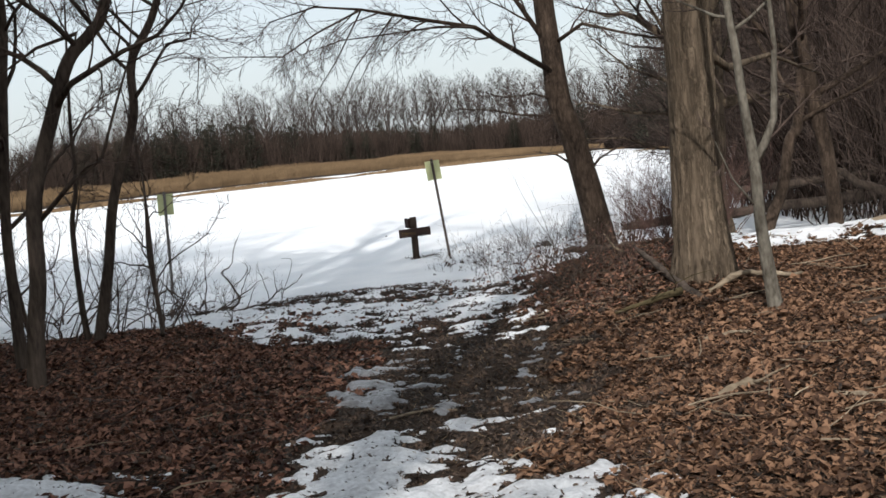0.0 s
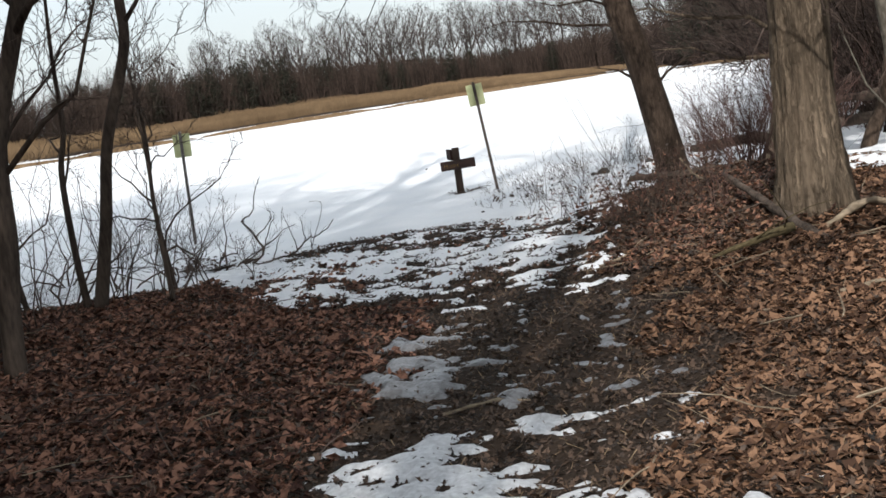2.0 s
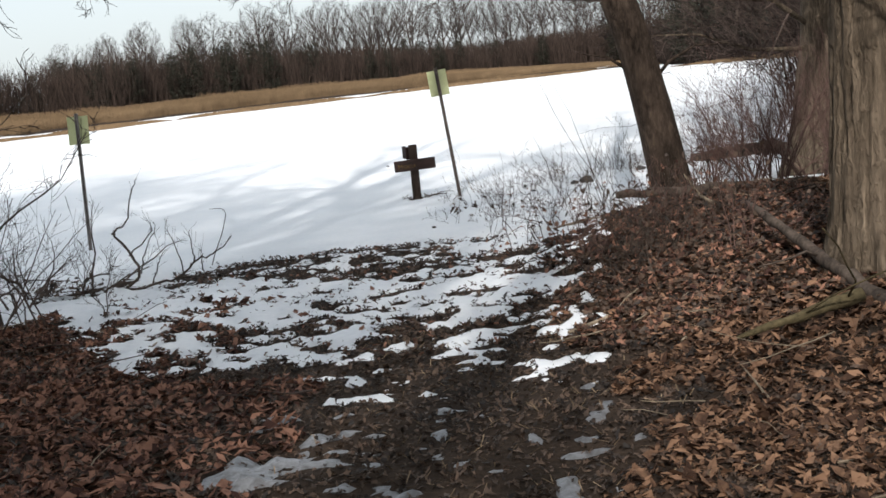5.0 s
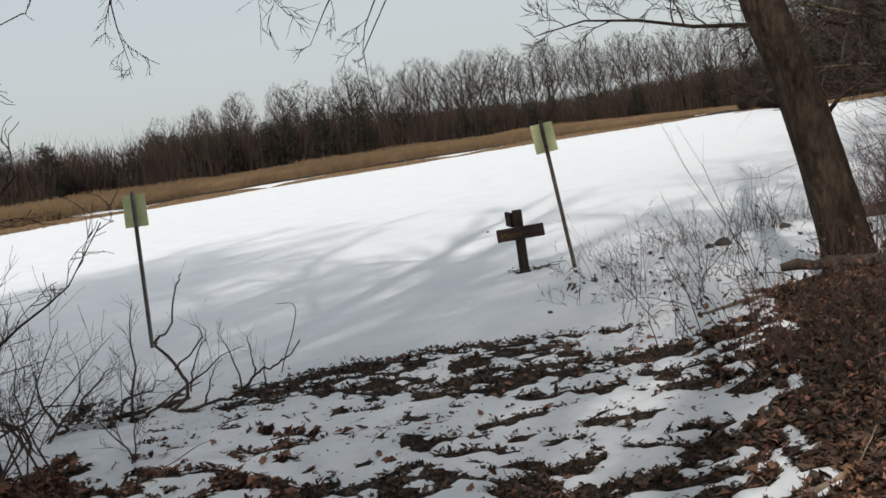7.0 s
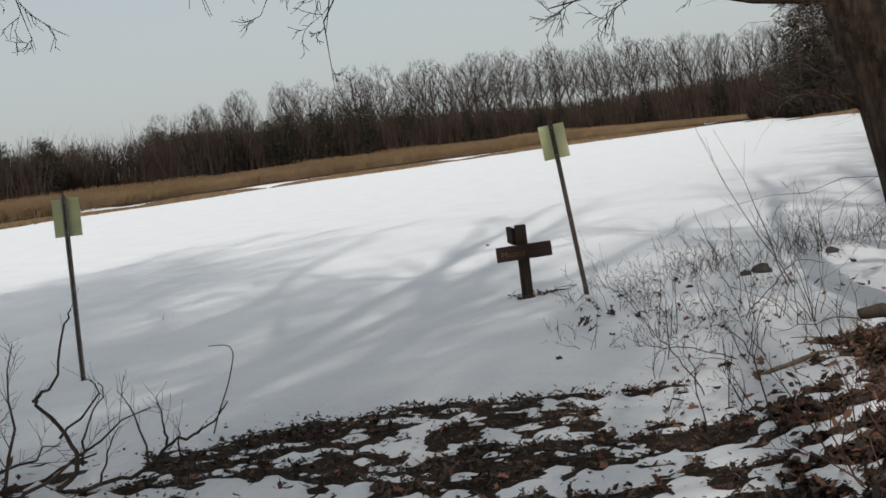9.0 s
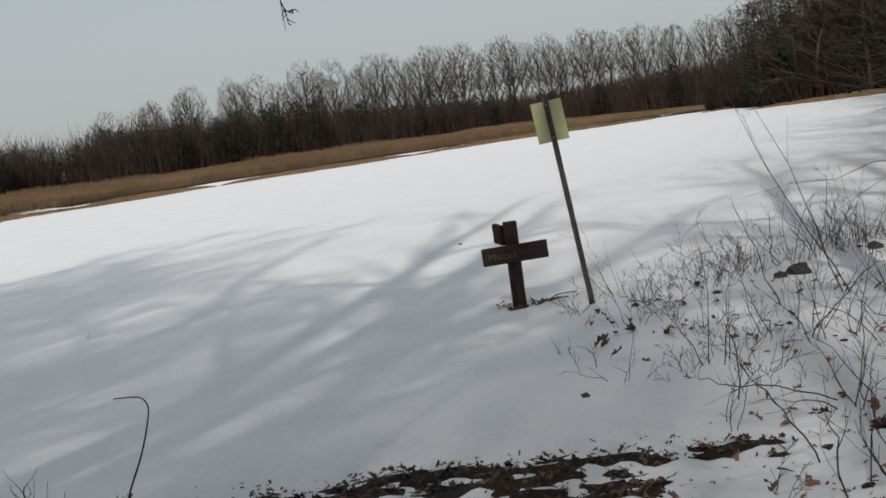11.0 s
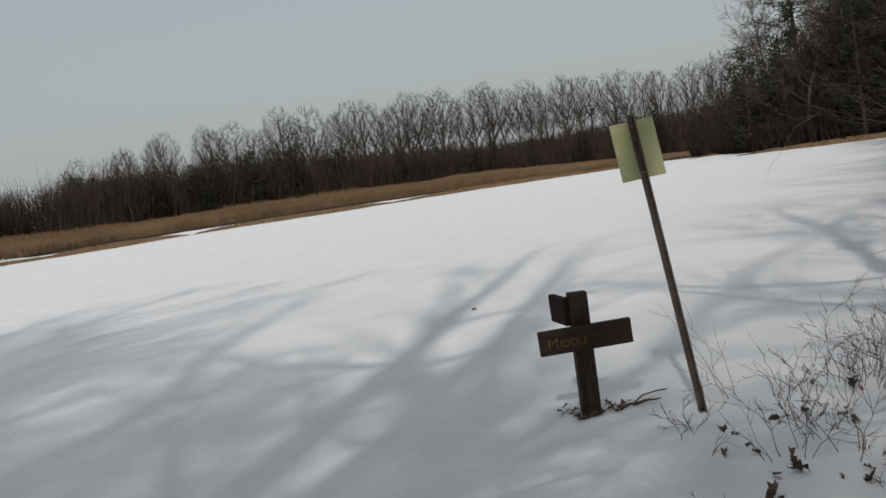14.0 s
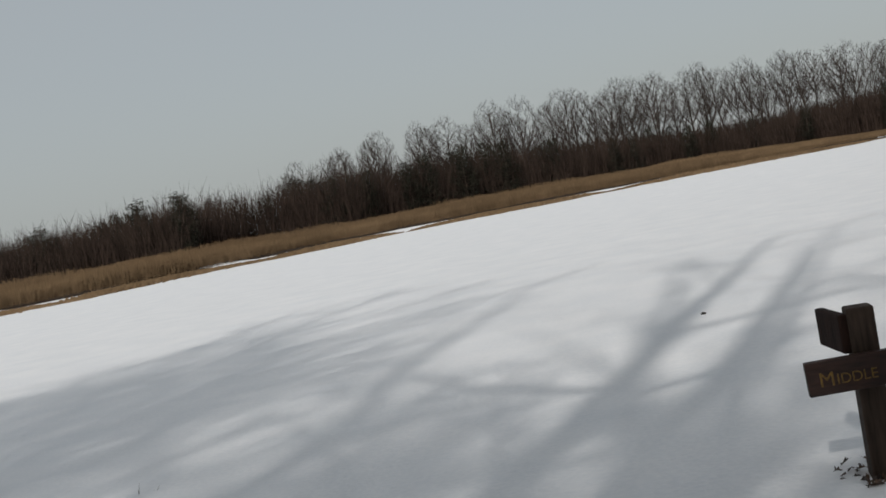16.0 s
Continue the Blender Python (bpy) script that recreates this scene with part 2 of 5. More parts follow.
def land(x, y):
    """Height of the bare ground."""
    z = np.interp(y, [-40, -5, 1, 5, 8, 12, 15, 16.4, 18], [1.5, 0.42, 0.33, 0.21, 0.13, 0.12, 0.09, 0.0, -0.12])
    window = smooth(2, 6, y) * (1 - smooth(13.2, 16.3, y))
    z = z + 0.20 * smooth(0.2, 2.1, x) * window + 0.12 * smooth(0.5, 2.5, x) * smooth(13, 14.5, y) * (1 - smooth(17, 21, y))
    z = z + 0.13 * np.exp(-(((x - 1.5) / 1.0) ** 2 + ((y - 12.6) / 1.8) ** 2))
    z = z + 0.10 * smooth(-1.4, -3.2, x) * (1 - smooth(11.5, 14.5, y))
    z = z + 0.45 * smooth(0, 5, x - right_bank(y)) * smooth(14, 20, y)
    z = z + 0.35 * smooth(0, 6, y - shore(x)) + 1.2 * smooth(15, 200, y - shore(x))
    near = 1 - smooth(30, 60, np.abs(y - 10))
    z = z + near * (0.05 * fbm(x * 0.8, y * 0.8, 3) + 0.025 * fbm(x * 4, y * 4, 9, 3) * (1 - smooth(15.5, 17, y)))
    return z


def blob(x, y, cx, cy, rx, ry):
    return 1 - np.sqrt(((x - cx) / rx) ** 2 + ((y - cy) / ry) ** 2)


def snow_cover(x, y):
    """Above zero where snow lies; about one where it is deep."""
    edge = np.interp(x, [-7, -3.3, -2.3, -1.8, -1.2, -0.4, 0.2, 0.7, 1.0], [14.4, 15.0, 15.0, 15.4, 15.6, 15.3, 15.4, 16.0, 16.2])
    streak = 0.5 * fbm(x * 2.2, y * 3.4, 21, 5) + 0.7 * fbm(x * 5.5, y * 7.5, 33, 3) + 0.7 * fbm(x * 12, y * 14, 35, 2)
    c = np.full_like(x, -1.2)
    pond = (y - edge) / 0.5 + 0.5 * streak
    patchy = np.minimum(-0.02 - 0.07 * smooth(12.6, 13.5, y) + 0.26 * smooth(11.0, 11.8, y + 0.2 * x) * (1 - smooth(13.0, 14.0, y + 0.2 * x)) + 1.7 * streak, 0.4)
    gate = smooth(10.5, 11.5, y + 0.12 * x) * (1 - smooth(0.5, 1.1, x - 0.12 * (y - 12) + 0.4 * streak)) * smooth(-2.9, -2.2, x + 0.6 * (y - 12.2))
    c = np.maximum(c, patchy * gate - 1.2 * (1 - gate))
    c = np.where((y > edge - 0.75) & (x > -2.5 + 0.5 * streak), np.minimum(c, 0.02 + 0.35 * smooth(-0.4, 0.2, x) + 1.3 * streak - 0.2 * smooth(0.3, -0.2, x)), c)
    c = np.maximum(c, pond)
    mound = blob(x, y, 1.82, 15.2, 1.15, 1.35)
    c = np.where(y > 13.6, np.minimum(c, 0.2 - 1.6 * mound + 0.9 * streak), c)
    rim = smooth(14.2, 14.7, y) * smooth(-0.5, -0.15, x) * (1 - smooth(0.9, 1.3, x))
    c = np.maximum(c, (0.42 + 1.3 * streak) * rim - 1.2 * (1 - rim))
    strip = smooth(13.0, 13.6, y) * smooth(0.2, 0.5, x) * (1 - smooth(0.8, 1.1, x))
    c = np.maximum(c, (0.10 + 1.5 * streak) * strip - 1.2 * (1 - strip))
    for cx, cy, rx, ry in ((-0.64, 6.1, 0.86, 0.60), (-0.74, 7.0, 0.36, 0.70), (-0.91, 9.15, 0.24, 0.5), (0.14, 7.95, 0.24, 0.11), (-2.6, 7.0, 0.6, 0.35)):
        thin = cy > 7.5
        c = np.maximum(c, (0.6 if thin else 0.85) * blob(x, y, cx, cy, rx, ry) + (-0.14 if thin else 0.0) + (1.6 if thin else 1.2) * streak)
    path = smooth(6.5, 7.5, y) * (1 - smooth(11.4, 12.2, y)) * smooth(-1.6, -0.9, x) * (1 - smooth(0.3, 0.9, x))
    c = np.maximum(c, (-0.43 + 1.6 * (streak - 0.5 * fbm(x * 2.2, y * 3.4, 21, 5))) * path - 1.2 * (1 - path))
    woods = smooth(12.5, 13.6, y) * smooth(2.3, 3.0, x)
    c = np.maximum(c, (0.38 - 0.25 * smooth(4, 5.5, x) + 1.6 * streak) * woods - 1.2 * (1 - woods))
    side = smooth(12.4, 13.4, y) * smooth(-1.9, -2.6, x)
    c = np.maximum(c, (0.5 + 1.4 * streak) * side - 1.2 * (1 - side))
    inland = smooth(0, 3, x - right_bank(y)) * smooth(17, 24, y)
    c = c * (1 - inland) + (0.3 + 1.5 * streak) * inland
    d = y - shore(x) + 5 * fbm(x * 0.06, y * 0.02, 5, 3)
    reach = fbm(x * 0.035, y * 0.22, 8, 4)
    c = np.where(d > -14, np.minimum(c, 0.9 - 2.2 * smooth(-1, 5, d) + 3.2 * np.minimum(reach, 0.1) * smooth(-12, -2, d)), c)
    return np.clip(c, -1.3, 1.0)


def snow_top(x, y):
    drift = 0.05 * fbm(x * 0.35, y * 0.35, 41, 3) + 0.02 * fbm(x * 1.3, y * 1.3, 42, 3)
    base = np.where(y > 14, np.maximum(land(x, y), -0.005 + 0.06 * smooth(17.5, 15.5, y)), land(x, y))
    c = snow_cover(x, y)
    foot = 0.035 * np.exp(-(((x + 0.75) / 0.13) ** 2 + ((y - 19.88) / 0.13) ** 2))
    foot = foot - 0.016 * fbm(x * 7, y * 7, 47, 2) * np.exp(-((x + 0.45) / 0.9) ** 2 - ((y - 19.2) / 0.9) ** 2)
    flat = smooth(16.5, 18.5, y)
    return base * (1 - flat) + np.maximum(base, 0.0) * flat + 0.045 * np.clip(c, -1.2, 0.9) + drift * smooth(0.2, 0.9, c) * flat - foot - 0.04 * flat


def steps(*spans):
    out = []
    for a, b, d in spans:
        out += list(np.linspace(a, b, max(2, int(round((b - a) / d)) + 1))[:-1])
    return np.array(out + [spans[-1][1]])


def sheet(name, xs, ys, height, mat, label):
    gx, gy = np.meshgrid(xs, ys)
    gz = height(gx, gy)
    nx, ny = len(xs), len(ys)
    verts = np.stack([gx.ravel(), gy.ravel(), gz.ravel()], 1)
    k = (np.arange(ny - 1)[:, None] * nx + np.arange(nx - 1)[None, :]).ravel()
    faces = np.stack([k, k + 1, k + nx + 1, k + nx], 1)
    return tagged(new(name, mesh_of(name, verts, faces, mat)), label, "ground", kind="structure")


def ground_z(x, y):
    return float(land(np.array([float(x)]), np.array([float(y)]))[0])


def top_z(x, y):
    a, b = np.array([float(x)]), np.array([float(y)])
    return max(float(land(a, b)[0]), float(snow_top(a, b)[0]))


sheet("ground", steps((-900, -120, 60), (-120, -10, 5), (-10, 10, 0.08), (10, 120, 5), (120, 900, 60)),
      steps((-600, -30, 40), (-30, 0, 1), (0, 17, 0.08), (17, 30, 0.5), (30, 160, 4), (160, 1500, 80)), land, SOIL,
      "dark wet forest soil sloping down to the pond")
sheet("snow_cover", steps((-140, -30, 2.5), (-30, -6, 0.3), (-6, -3, 0.06), (-3, 1.8, 0.03), (1.8, 5, 0.06), (5, 40, 0.5), (40, 80, 4)),
      steps((10.4, 17, 0.033), (17, 20, 0.05), (20, 40, 0.25), (40, 150, 0.8)), snow_top, SNOW, "old white snow melting back from the muddy bank")
sheet("path_slush", steps((-3.4, 1.4, 0.03)), steps((7.95, 10.4, 0.033)), snow_top, SLUSH, "grey half-melted slush lying on the path")
sheet("path_snow", steps((-3.4, 1.4, 0.03)), steps((4.0, 7.95, 0.033)), snow_top, PATHSNOW, "remnant of white trodden snow on the path")


# ---- leaf litter ----
def leaf_carpet(name, count, spots, size, mat, label, lift=0.012, on_snow=False):
    """Curled, lobed dead leaves; spots gives the places."""
    rng = np.random.default_rng(len(name) + count)
    x, y = spots(rng, count)
    n = len(x)
    z = land(x, y)
    if on_snow:
        z = np.maximum(z, snow_top(x, y))
    z = z + rng.uniform(0.002, lift, n)
    s = rng.uniform(0.6, 1.25, n) * size
    yaw, tip, bank = rng.uniform(0, 2 * math.pi, n), rng.normal(0, 0.42, n), rng.normal(0, 0.42, n)
    curl = rng.uniform(-0.3, 0.6, n)
    shape = np.array([[-0.62, 0, 0], [-0.34, 0.10, 0.2], [-0.26, 0.25, 0.7], [-0.04, 0.17, 0.3], [0.12, 0.27, 0.8], [0.26, 0.15, 0.3], [0.56, 0.04, 0.3], [0.28, -0.16, 0.3], [0.12, -0.27, 0.8], [-0.04, -0.16, 0.3], [-0.28, -0.24, 0.7], [-0.34, -0.09, 0.2]])
    p = shape[None] * s[:, None, None]
    p[..., 2] *= curl[:, None]
    p[..., 1] *= rng.uniform(0.55, 1.3, n)[:, None]
    p += rng.normal(0, 0.045, p.shape) * s[:, None, None]
    p[..., 2] += p[..., 0] * tip[:, None] + p[..., 1] * bank[:, None]
    c, sn = np.cos(yaw)[:, None], np.sin(yaw)[:, None]
    out = np.stack([p[..., 0] * c - p[..., 1] * sn + x[:, None], p[..., 0] * sn + p[..., 1] * c + y[:, None], p[..., 2] + z[:, None]], -1)
    ring = [[0, 11, 1], [1, 3, 2], [1, 11, 9, 3], [9, 11, 10], [3, 5, 4], [3, 9, 7, 5], [7, 9, 8], [5, 7, 6]]
    faces = [tuple(12 * k + i for i in f) for k in range(n) for f in ring]
    return tagged(new(name, mesh_of(name, out.reshape(-1, 3), faces, mat, False)), label, "leaves", kind="stuff")


def on_right(rng, n):
    x, y = -0.4 + 12.0 * rng.random(n) ** 1.8, rng.uniform(-1.5, 16.6, n)
    edge = 0.35 + 0.03 * (y - 8) + 0.9 * fbm(x * 1.2, y * 1.2, 71)
    keep = (x > edge) & (snow_cover(x, y) < -0.05) & ((y < 13.9) | (blob(x, y, 1.75, 15.2, 1.35, 1.5) > -0.1))
    bramble = smooth(10.9, 11.8, y - 0.3 * x + 0.5 * fbm(x * 2, y * 2, 73)) * (1 - smooth(1.7, 2.4, x))
    thin = rng.uniform(0, 1, n) < (1 - 0.72 * bramble) * np.clip(smooth(12, 5, x + 2 * fbm(x, y, 90)), 0.0, 1) * (0.3 + 0.7 * smooth(-1.5, 3.0, y)) * np.clip(0.55 + 0.45 * x, 0.5, 1)
    return x[keep & thin], y[keep & thin]


def on_left(rng, n):
    x, y = -0.6 - 12.0 * rng.random(n) ** 1.6, rng.uniform(-1.5, 13.6, n)
    keep = (x < -0.95 - 0.04 * (y - 6) + 0.9 * fbm(x * 1.2, y * 1.2, 72)) & (snow_cover(x, y) < -0.05) & (rng.uniform(0, 1, n) < smooth(-12.6, -6, x + 2 * fbm(x, y, 91)) * (0.3 + 0.7 * smooth(-1.5, 3.0, y)) * np.clip(-0.2 - 0.5 * x, 0.3, 1))
    return x[keep], y[keep]


def on_path(rng, n):
    x, y = rng.uniform(-1.8, 1.2, n), rng.uniform(2.5, 12.6, n)
    keep = snow_cover(x, y) < 0.0
    return x[keep], y[keep]


def on_melt(rng, n):
    x, y = rng.uniform(-2.8, 1.6, n), rng.uniform(11.2, 16.4, n)
    c = snow_cover(x, y)
    keep = (c < -0.02) & (rng.uniform(0, 1, n) < np.clip(1.0 - (c + 1.0) * 0.4, 0.3, 1))
    return x[keep], y[keep]


def on_snow(rng, n):
    x, y = rng.uniform(-2.6, 3.0, n), rng.uniform(11.5, 19.5, n)
    keep = (snow_cover(x, y) > 0.1) & (rng.uniform(0, 1, n) < np.where(x > 0.1, np.where(y < 16, 0.9, 0.25), np.where(y < 15.2, 0.4, 0.006)))
    return x[keep], y[keep]


def fragments(name, count, spots, size, mat, label, lift):
    """Torn and folded bits of leaf, two faces each."""
    rng = np.random.default_rng(count + 7)
    x, y = spots(rng, count)
    n = len(x)
    z = land(x, y) + rng.uniform(0.0, lift, n)
    a, s = rng.uniform(0, 2 * math.pi, n), size * rng.uniform(0.5, 1.4, n)
    w, b = s * rng.uniform(0.25, 0.6, n), rng.normal(0, 0.5, n)
    ca, sa = np.cos(a), np.sin(a)
    tip, fold = rng.normal(0, 0.35, n) * s, rng.uniform(-0.5, 0.9, n) * w

    def at(u, v, h):
        return np.stack([x + u * ca - v * sa, y + u * sa + v * ca, z + h], 1)
    v = np.stack([at(-s, 0 * s, -tip), at(0 * s, w, fold + b * w), at(s, 0 * s, tip), at(0 * s, -w, fold - b * w)], 1).reshape(-1, 3)
    k = 4 * np.arange(n)[:, None]
    f = np.concatenate([k + np.array([[0, 2, 1]]), k + np.array([[0, 3, 2]])], 1).reshape(-1, 3)
    tagged(new(name, mesh_of(name, v, f, mat, False)), label, "leaves", kind="stuff")


fragments("leaf_scraps", 230000, on_right, 0.028, TANLEAF, "crumbled tan leaf scraps covering the bank", 0.028)
fragments("shaded_leaf_scraps", 190000, on_left, 0.030, LEAF, "crumbled russet leaf scraps beside the path", 0.028)
leaf_carpet("oak_leaf_litter", 120000, on_right, 0.030, TANLEAF, "tan and russet dead leaves covering the bank", 0.03)
leaf_carpet("shaded_leaf_litter", 66000, on_left, 0.050, LEAF, "russet dead leaves under the trees beside the path", 0.03)
leaf_carpet("trodden_leaves", 36000, on_path, 0.032, DARKLEAF, "dark trodden leaves on the muddy path", 0.01)
leaf_carpet("sodden_leaves", 30000, on_melt, 0.034, DARKLEAF, "black sodden leaves between patches of melting snow", 0.028)
leaf_carpet("matted_leaves", 2600, on_melt, 0.042, LEAF, "matted brown leaves between patches of melting snow", 0.03)
def on_slush(rng, n):
    x, y = rng.uniform(-2.6, 0.9, n), rng.uniform(5.4, 15.6, n)
    c = snow_cover(x, y)
    keep = (c > -0.05) & (rng.uniform(0, 1, n) < np.where(c < 0.35, 1.0, 0.35) * np.where(y < 11, 1.0, 0.55))
    return x[keep], y[keep]


leaf_carpet("leaf_crumbs", 9000, on_slush, 0.022, DARKLEAF, "dark crumbs of leaves on the dirty snow", 0.006, True)
# wet leaves whose dark colour also stands for tree shade on the left
leaf_carpet("wet_leaf_litter", 22000, on_left, 0.05, DARKLEAF, "dark wet leaves mixed in, also deepening the litter's shade", 0.036)
leaf_carpet("wet_bank_litter", 24000, on_right, 0.036, DARKLEAF, "dark wet leaves lying on the bank", 0.03)
def on_bramble(rng, n):
    x, y = rng.uniform(0.3, 2.3, n), rng.uniform(10.8, 16.2, n)
    keep = (x > 0.42 + 0.3 * fbm(x * 2, y * 2, 74)) & (snow_cover(x, y) < -0.02)
    return x[keep], y[keep]


# dark leaf colour here carries the shade on the bramble mound
fragments("bramble_scraps", 30000, on_bramble, 0.03, DARKLEAF, "leaf scraps under the brambles, darkened for shade", 0.03)
leaf_carpet("bramble_litter", 9000, on_bramble, 0.042, DARKLEAF, "dead leaves under the brambles, darkened for shade", 0.03)
leaf_carpet("russet_litter", 10000, on_bramble, 0.042, LEAF, "russet oak leaves under the brambles", 0.04)
def on_weeds(rng, n):
    x = -0.3 + 3.4 * rng.random(n) ** 1.5
    return x, 18.2 + 0.3 * x + rng.normal(0, 0.6, n)


leaf_carpet("caught_leaves", 60, on_weeds, 0.075, DARKLEAF, "curled dead leaves caught among weed stalks", 0.03, True)
leaf_carpet("scattered_leaves", 1300, on_snow, 0.055, LEAF, "single brown leaves blown onto the snow", 0.02, True)


# ---- trees and shrubs ----
def bent(start, way, length, n, rng, wobble=0.12, lift=0.0):
    p, d, pts = Vector(start), Vector(way).normalized(), [Vector(start)]
    for _ in range(n):
        d = (d + Vector((rng.gauss(0, wobble), rng.gauss(0, wobble), rng.gauss(0, wobble) + lift))).normalized()
        p = p + d * (length / n)
        pts.append(p.copy())
    return pts


def along(pts, t):
    k = min(int(t * (len(pts) - 1)), len(pts) - 2)
    f = t * (len(pts) - 1) - k
    return pts[k].lerp(pts[k + 1], f), (pts[k + 1] - pts[k]).normalized()


def sprout(g, pts, r0, count, depth, rng, length, spread=0.9, lift=0.04, droop=0.0, first=0.15, rmin=0.0022, sides=4, seg=(5, 4), crook=0.11):
    """Side shoots along a limb, and theirs in turn."""
    for k in range(count):
        t = first + (1 - first) * (k + rng.random()) / count
        p, d = along(pts, min(t, 0.999))
        turn = Vector((rng.gauss(0, 1), rng.gauss(0, 1), rng.gauss(0, 1)))
        turn = (turn - d * turn.dot(d)).normalized()
        way = (d + turn * spread * rng.uniform(0.6, 1.3) + Vector((0, 0, lift * 4 - droop))).normalized()
        le = length * rng.uniform(0.5, 1.2) * (1.1 - 0.5 * t)
        r = max(rmin, r0 * (1 - 0.7 * t) * 0.5)
        n = seg[0] if depth > 0 else seg[1]
        q = bent(p, way, le, n, rng, crook, lift - droop * 0.3)
        g.tube(q, [max(rmin * 0.6, r * (1 - 0.85 * i / n)) for i in range(n + 1)], sides if depth > 0 else 3, False)
        if depth > 0:
            sprout(g, q, r, max(3, int(count * 0.7)), depth - 1, rng, length * 0.52, spread, lift, droop, 0.2, rmin, sides, seg, crook)


def grown(name, base, points, radii, bark, label, category="tree", group="", limbs=(), seed=1, twig=TWIG, sides=12, crown=9, reach=2.6, rough=0.0, density=8, rmin=0.003, first=0.35, rise=(0.4, 1.1), furrow=0.0, rings=6, seg=(5, 4), crook=0.11):
    """A bare tree: trunk along points (from the base), given limbs, and a crown above them."""
    rng = random.Random(seed)
    tree = thing(name, base, label, category, group)
    pts = [Vector(p) - Vector(base) for p in points]
    fine_pts, fine_r = [], []
    n = rings
    for k in range(len(pts) - 1):
        a, b, c, d = pts[max(k - 1, 0)], pts[k], pts[k + 1], pts[min(k + 2, len(pts) - 1)]
        for i in range(n):
            t = i / n
            fine_pts.append(0.5 * ((2 * b) + (c - a) * t + (2 * a - 5 * b + 4 * c - d) * t * t + (3 * b - a - 3 * c + d) * t ** 3))
            fine_r.append(radii[k] + (radii[k + 1] - radii[k]) * t)
    fine_pts.append(pts[-1])
    fine_r.append(radii[-1])
    g = Geo()
    fine_pts[0] = fine_pts[0] - Vector((0, 0, 0.12))
    g.tube(fine_pts, fine_r, sides)
    if rough:
        for k, (x, y, z) in enumerate(g.v):
            ring = k // sides
            c = fine_pts[min(ring, len(fine_pts) - 1)]
            a = math.atan2(y - c.y, x - c.x)
            flare = 1 + 0.10 * math.exp(-max(z, 0) * 4) * math.cos(5 * a + seed)
            w = 1 + rough * noise.noise((math.cos(a) * 7, math.sin(a) * 7, z * 1.1 + seed)) + rough * 0.8 * noise.noise((math.cos(a) * 16, math.sin(a) * 16, z * 3 + seed))
            if furrow and z < 6:
                v = noise.noise((math.cos(a) * 6.5, math.sin(a) * 6.5, z * 1.5 + 3)) + 0.45 * noise.noise((math.cos(a) * 15, math.sin(a) * 15, z * 3.4))
                w -= furrow * max(0.0, 1 - abs(v) * 5.5)
            g.v[k] = (c.x + (x - c.x) * w * flare, c.y + (y - c.y) * w * flare, z)
    part("trunk", g, bark, tree)
    twigs = Geo()
    for lp, lr, kids, ln, droop in limbs:
        lp = [Vector(p) - Vector(base) for p in lp]
        lg = Geo()
        lg.tube(lp, [lr * (1 - 0.85 * i / (len(lp) - 1)) for i in range(len(lp))], 7)
        part("limb", lg, bark, tree)
        sprout(twigs, lp, lr, kids, 2, rng, ln, 0.8, 0.02, droop, 0.1, rmin, crook=crook)
    for k in range(crown):
        t = first + (1 - first) * (k + rng.random() * 0.6) / crown
        p, d = along(fine_pts, min(t, 0.995))
        a = k * 2.4 + rng.uniform(-0.4, 0.4)
        way = Vector((math.cos(a), math.sin(a), rng.uniform(*rise)))
        r = fine_r[min(int(t * (len(fine_r) - 1)), len(fine_r) - 1)]
        q = bent(p, way, reach * rng.uniform(0.7, 1.2) * (1.25 - 0.6 * t), 7, rng, 0.03 + crook, 0.06)
        lg = Geo()
        lg.tube(q, [max(rmin, r * 0.5 * (1 - 0.88 * i / 7)) for i in range(8)], 6)
        part("limb", lg, bark, tree)
        sprout(twigs, q, r * 0.4, density, 1, rng, reach * 0.45, 0.8, 0.04, 0, 0.2, rmin, 4 if seg[0] > 4 else 3, seg, crook)
    sprout(twigs, fine_pts[-max(4, len(fine_pts) // 3):], fine_r[-1] * 1.6, density, 1, rng, reach * 0.5, 0.8, 0.05, 0, 0.1, rmin, 4 if seg[0] > 4 else 3, seg, crook)
    tagged(part("twig_spray", twigs, twig, tree), kind="stuff")
    return tree


# big oak-like trunk with furrowed bark, at the path's side
grown("tree", (1.85, 11.1, 0.33), [(1.85, 11.1, 0.30), (1.845, 11.1, 0.62), (1.84, 11.1, 1.1), (1.86, 11.1, 1.75), (1.88, 11.1, 2.7), (1.9, 11.05, 4.5), (1.8, 11.0, 8), (1.95, 11.0, 12.5), (1.9, 11.0, 16.5)],
      [0.315, 0.24, 0.204, 0.193, 0.188, 0.175, 0.14, 0.09, 0.03], BARK, "thick trunk with pale deeply furrowed bark and flared base", sides=110, rough=0.05, furrow=0.11, rings=26, seed=3, crown=17, reach=4.8, first=0.64, density=12, rmin=0.006,
      limbs=(([(1.95, 11.2, 2.3), (2.3, 11.6, 2.1), (2.8, 12.1, 2.2), (3.4, 12.6, 2.0)], 0.05, 6, 0.8, 0.1),))
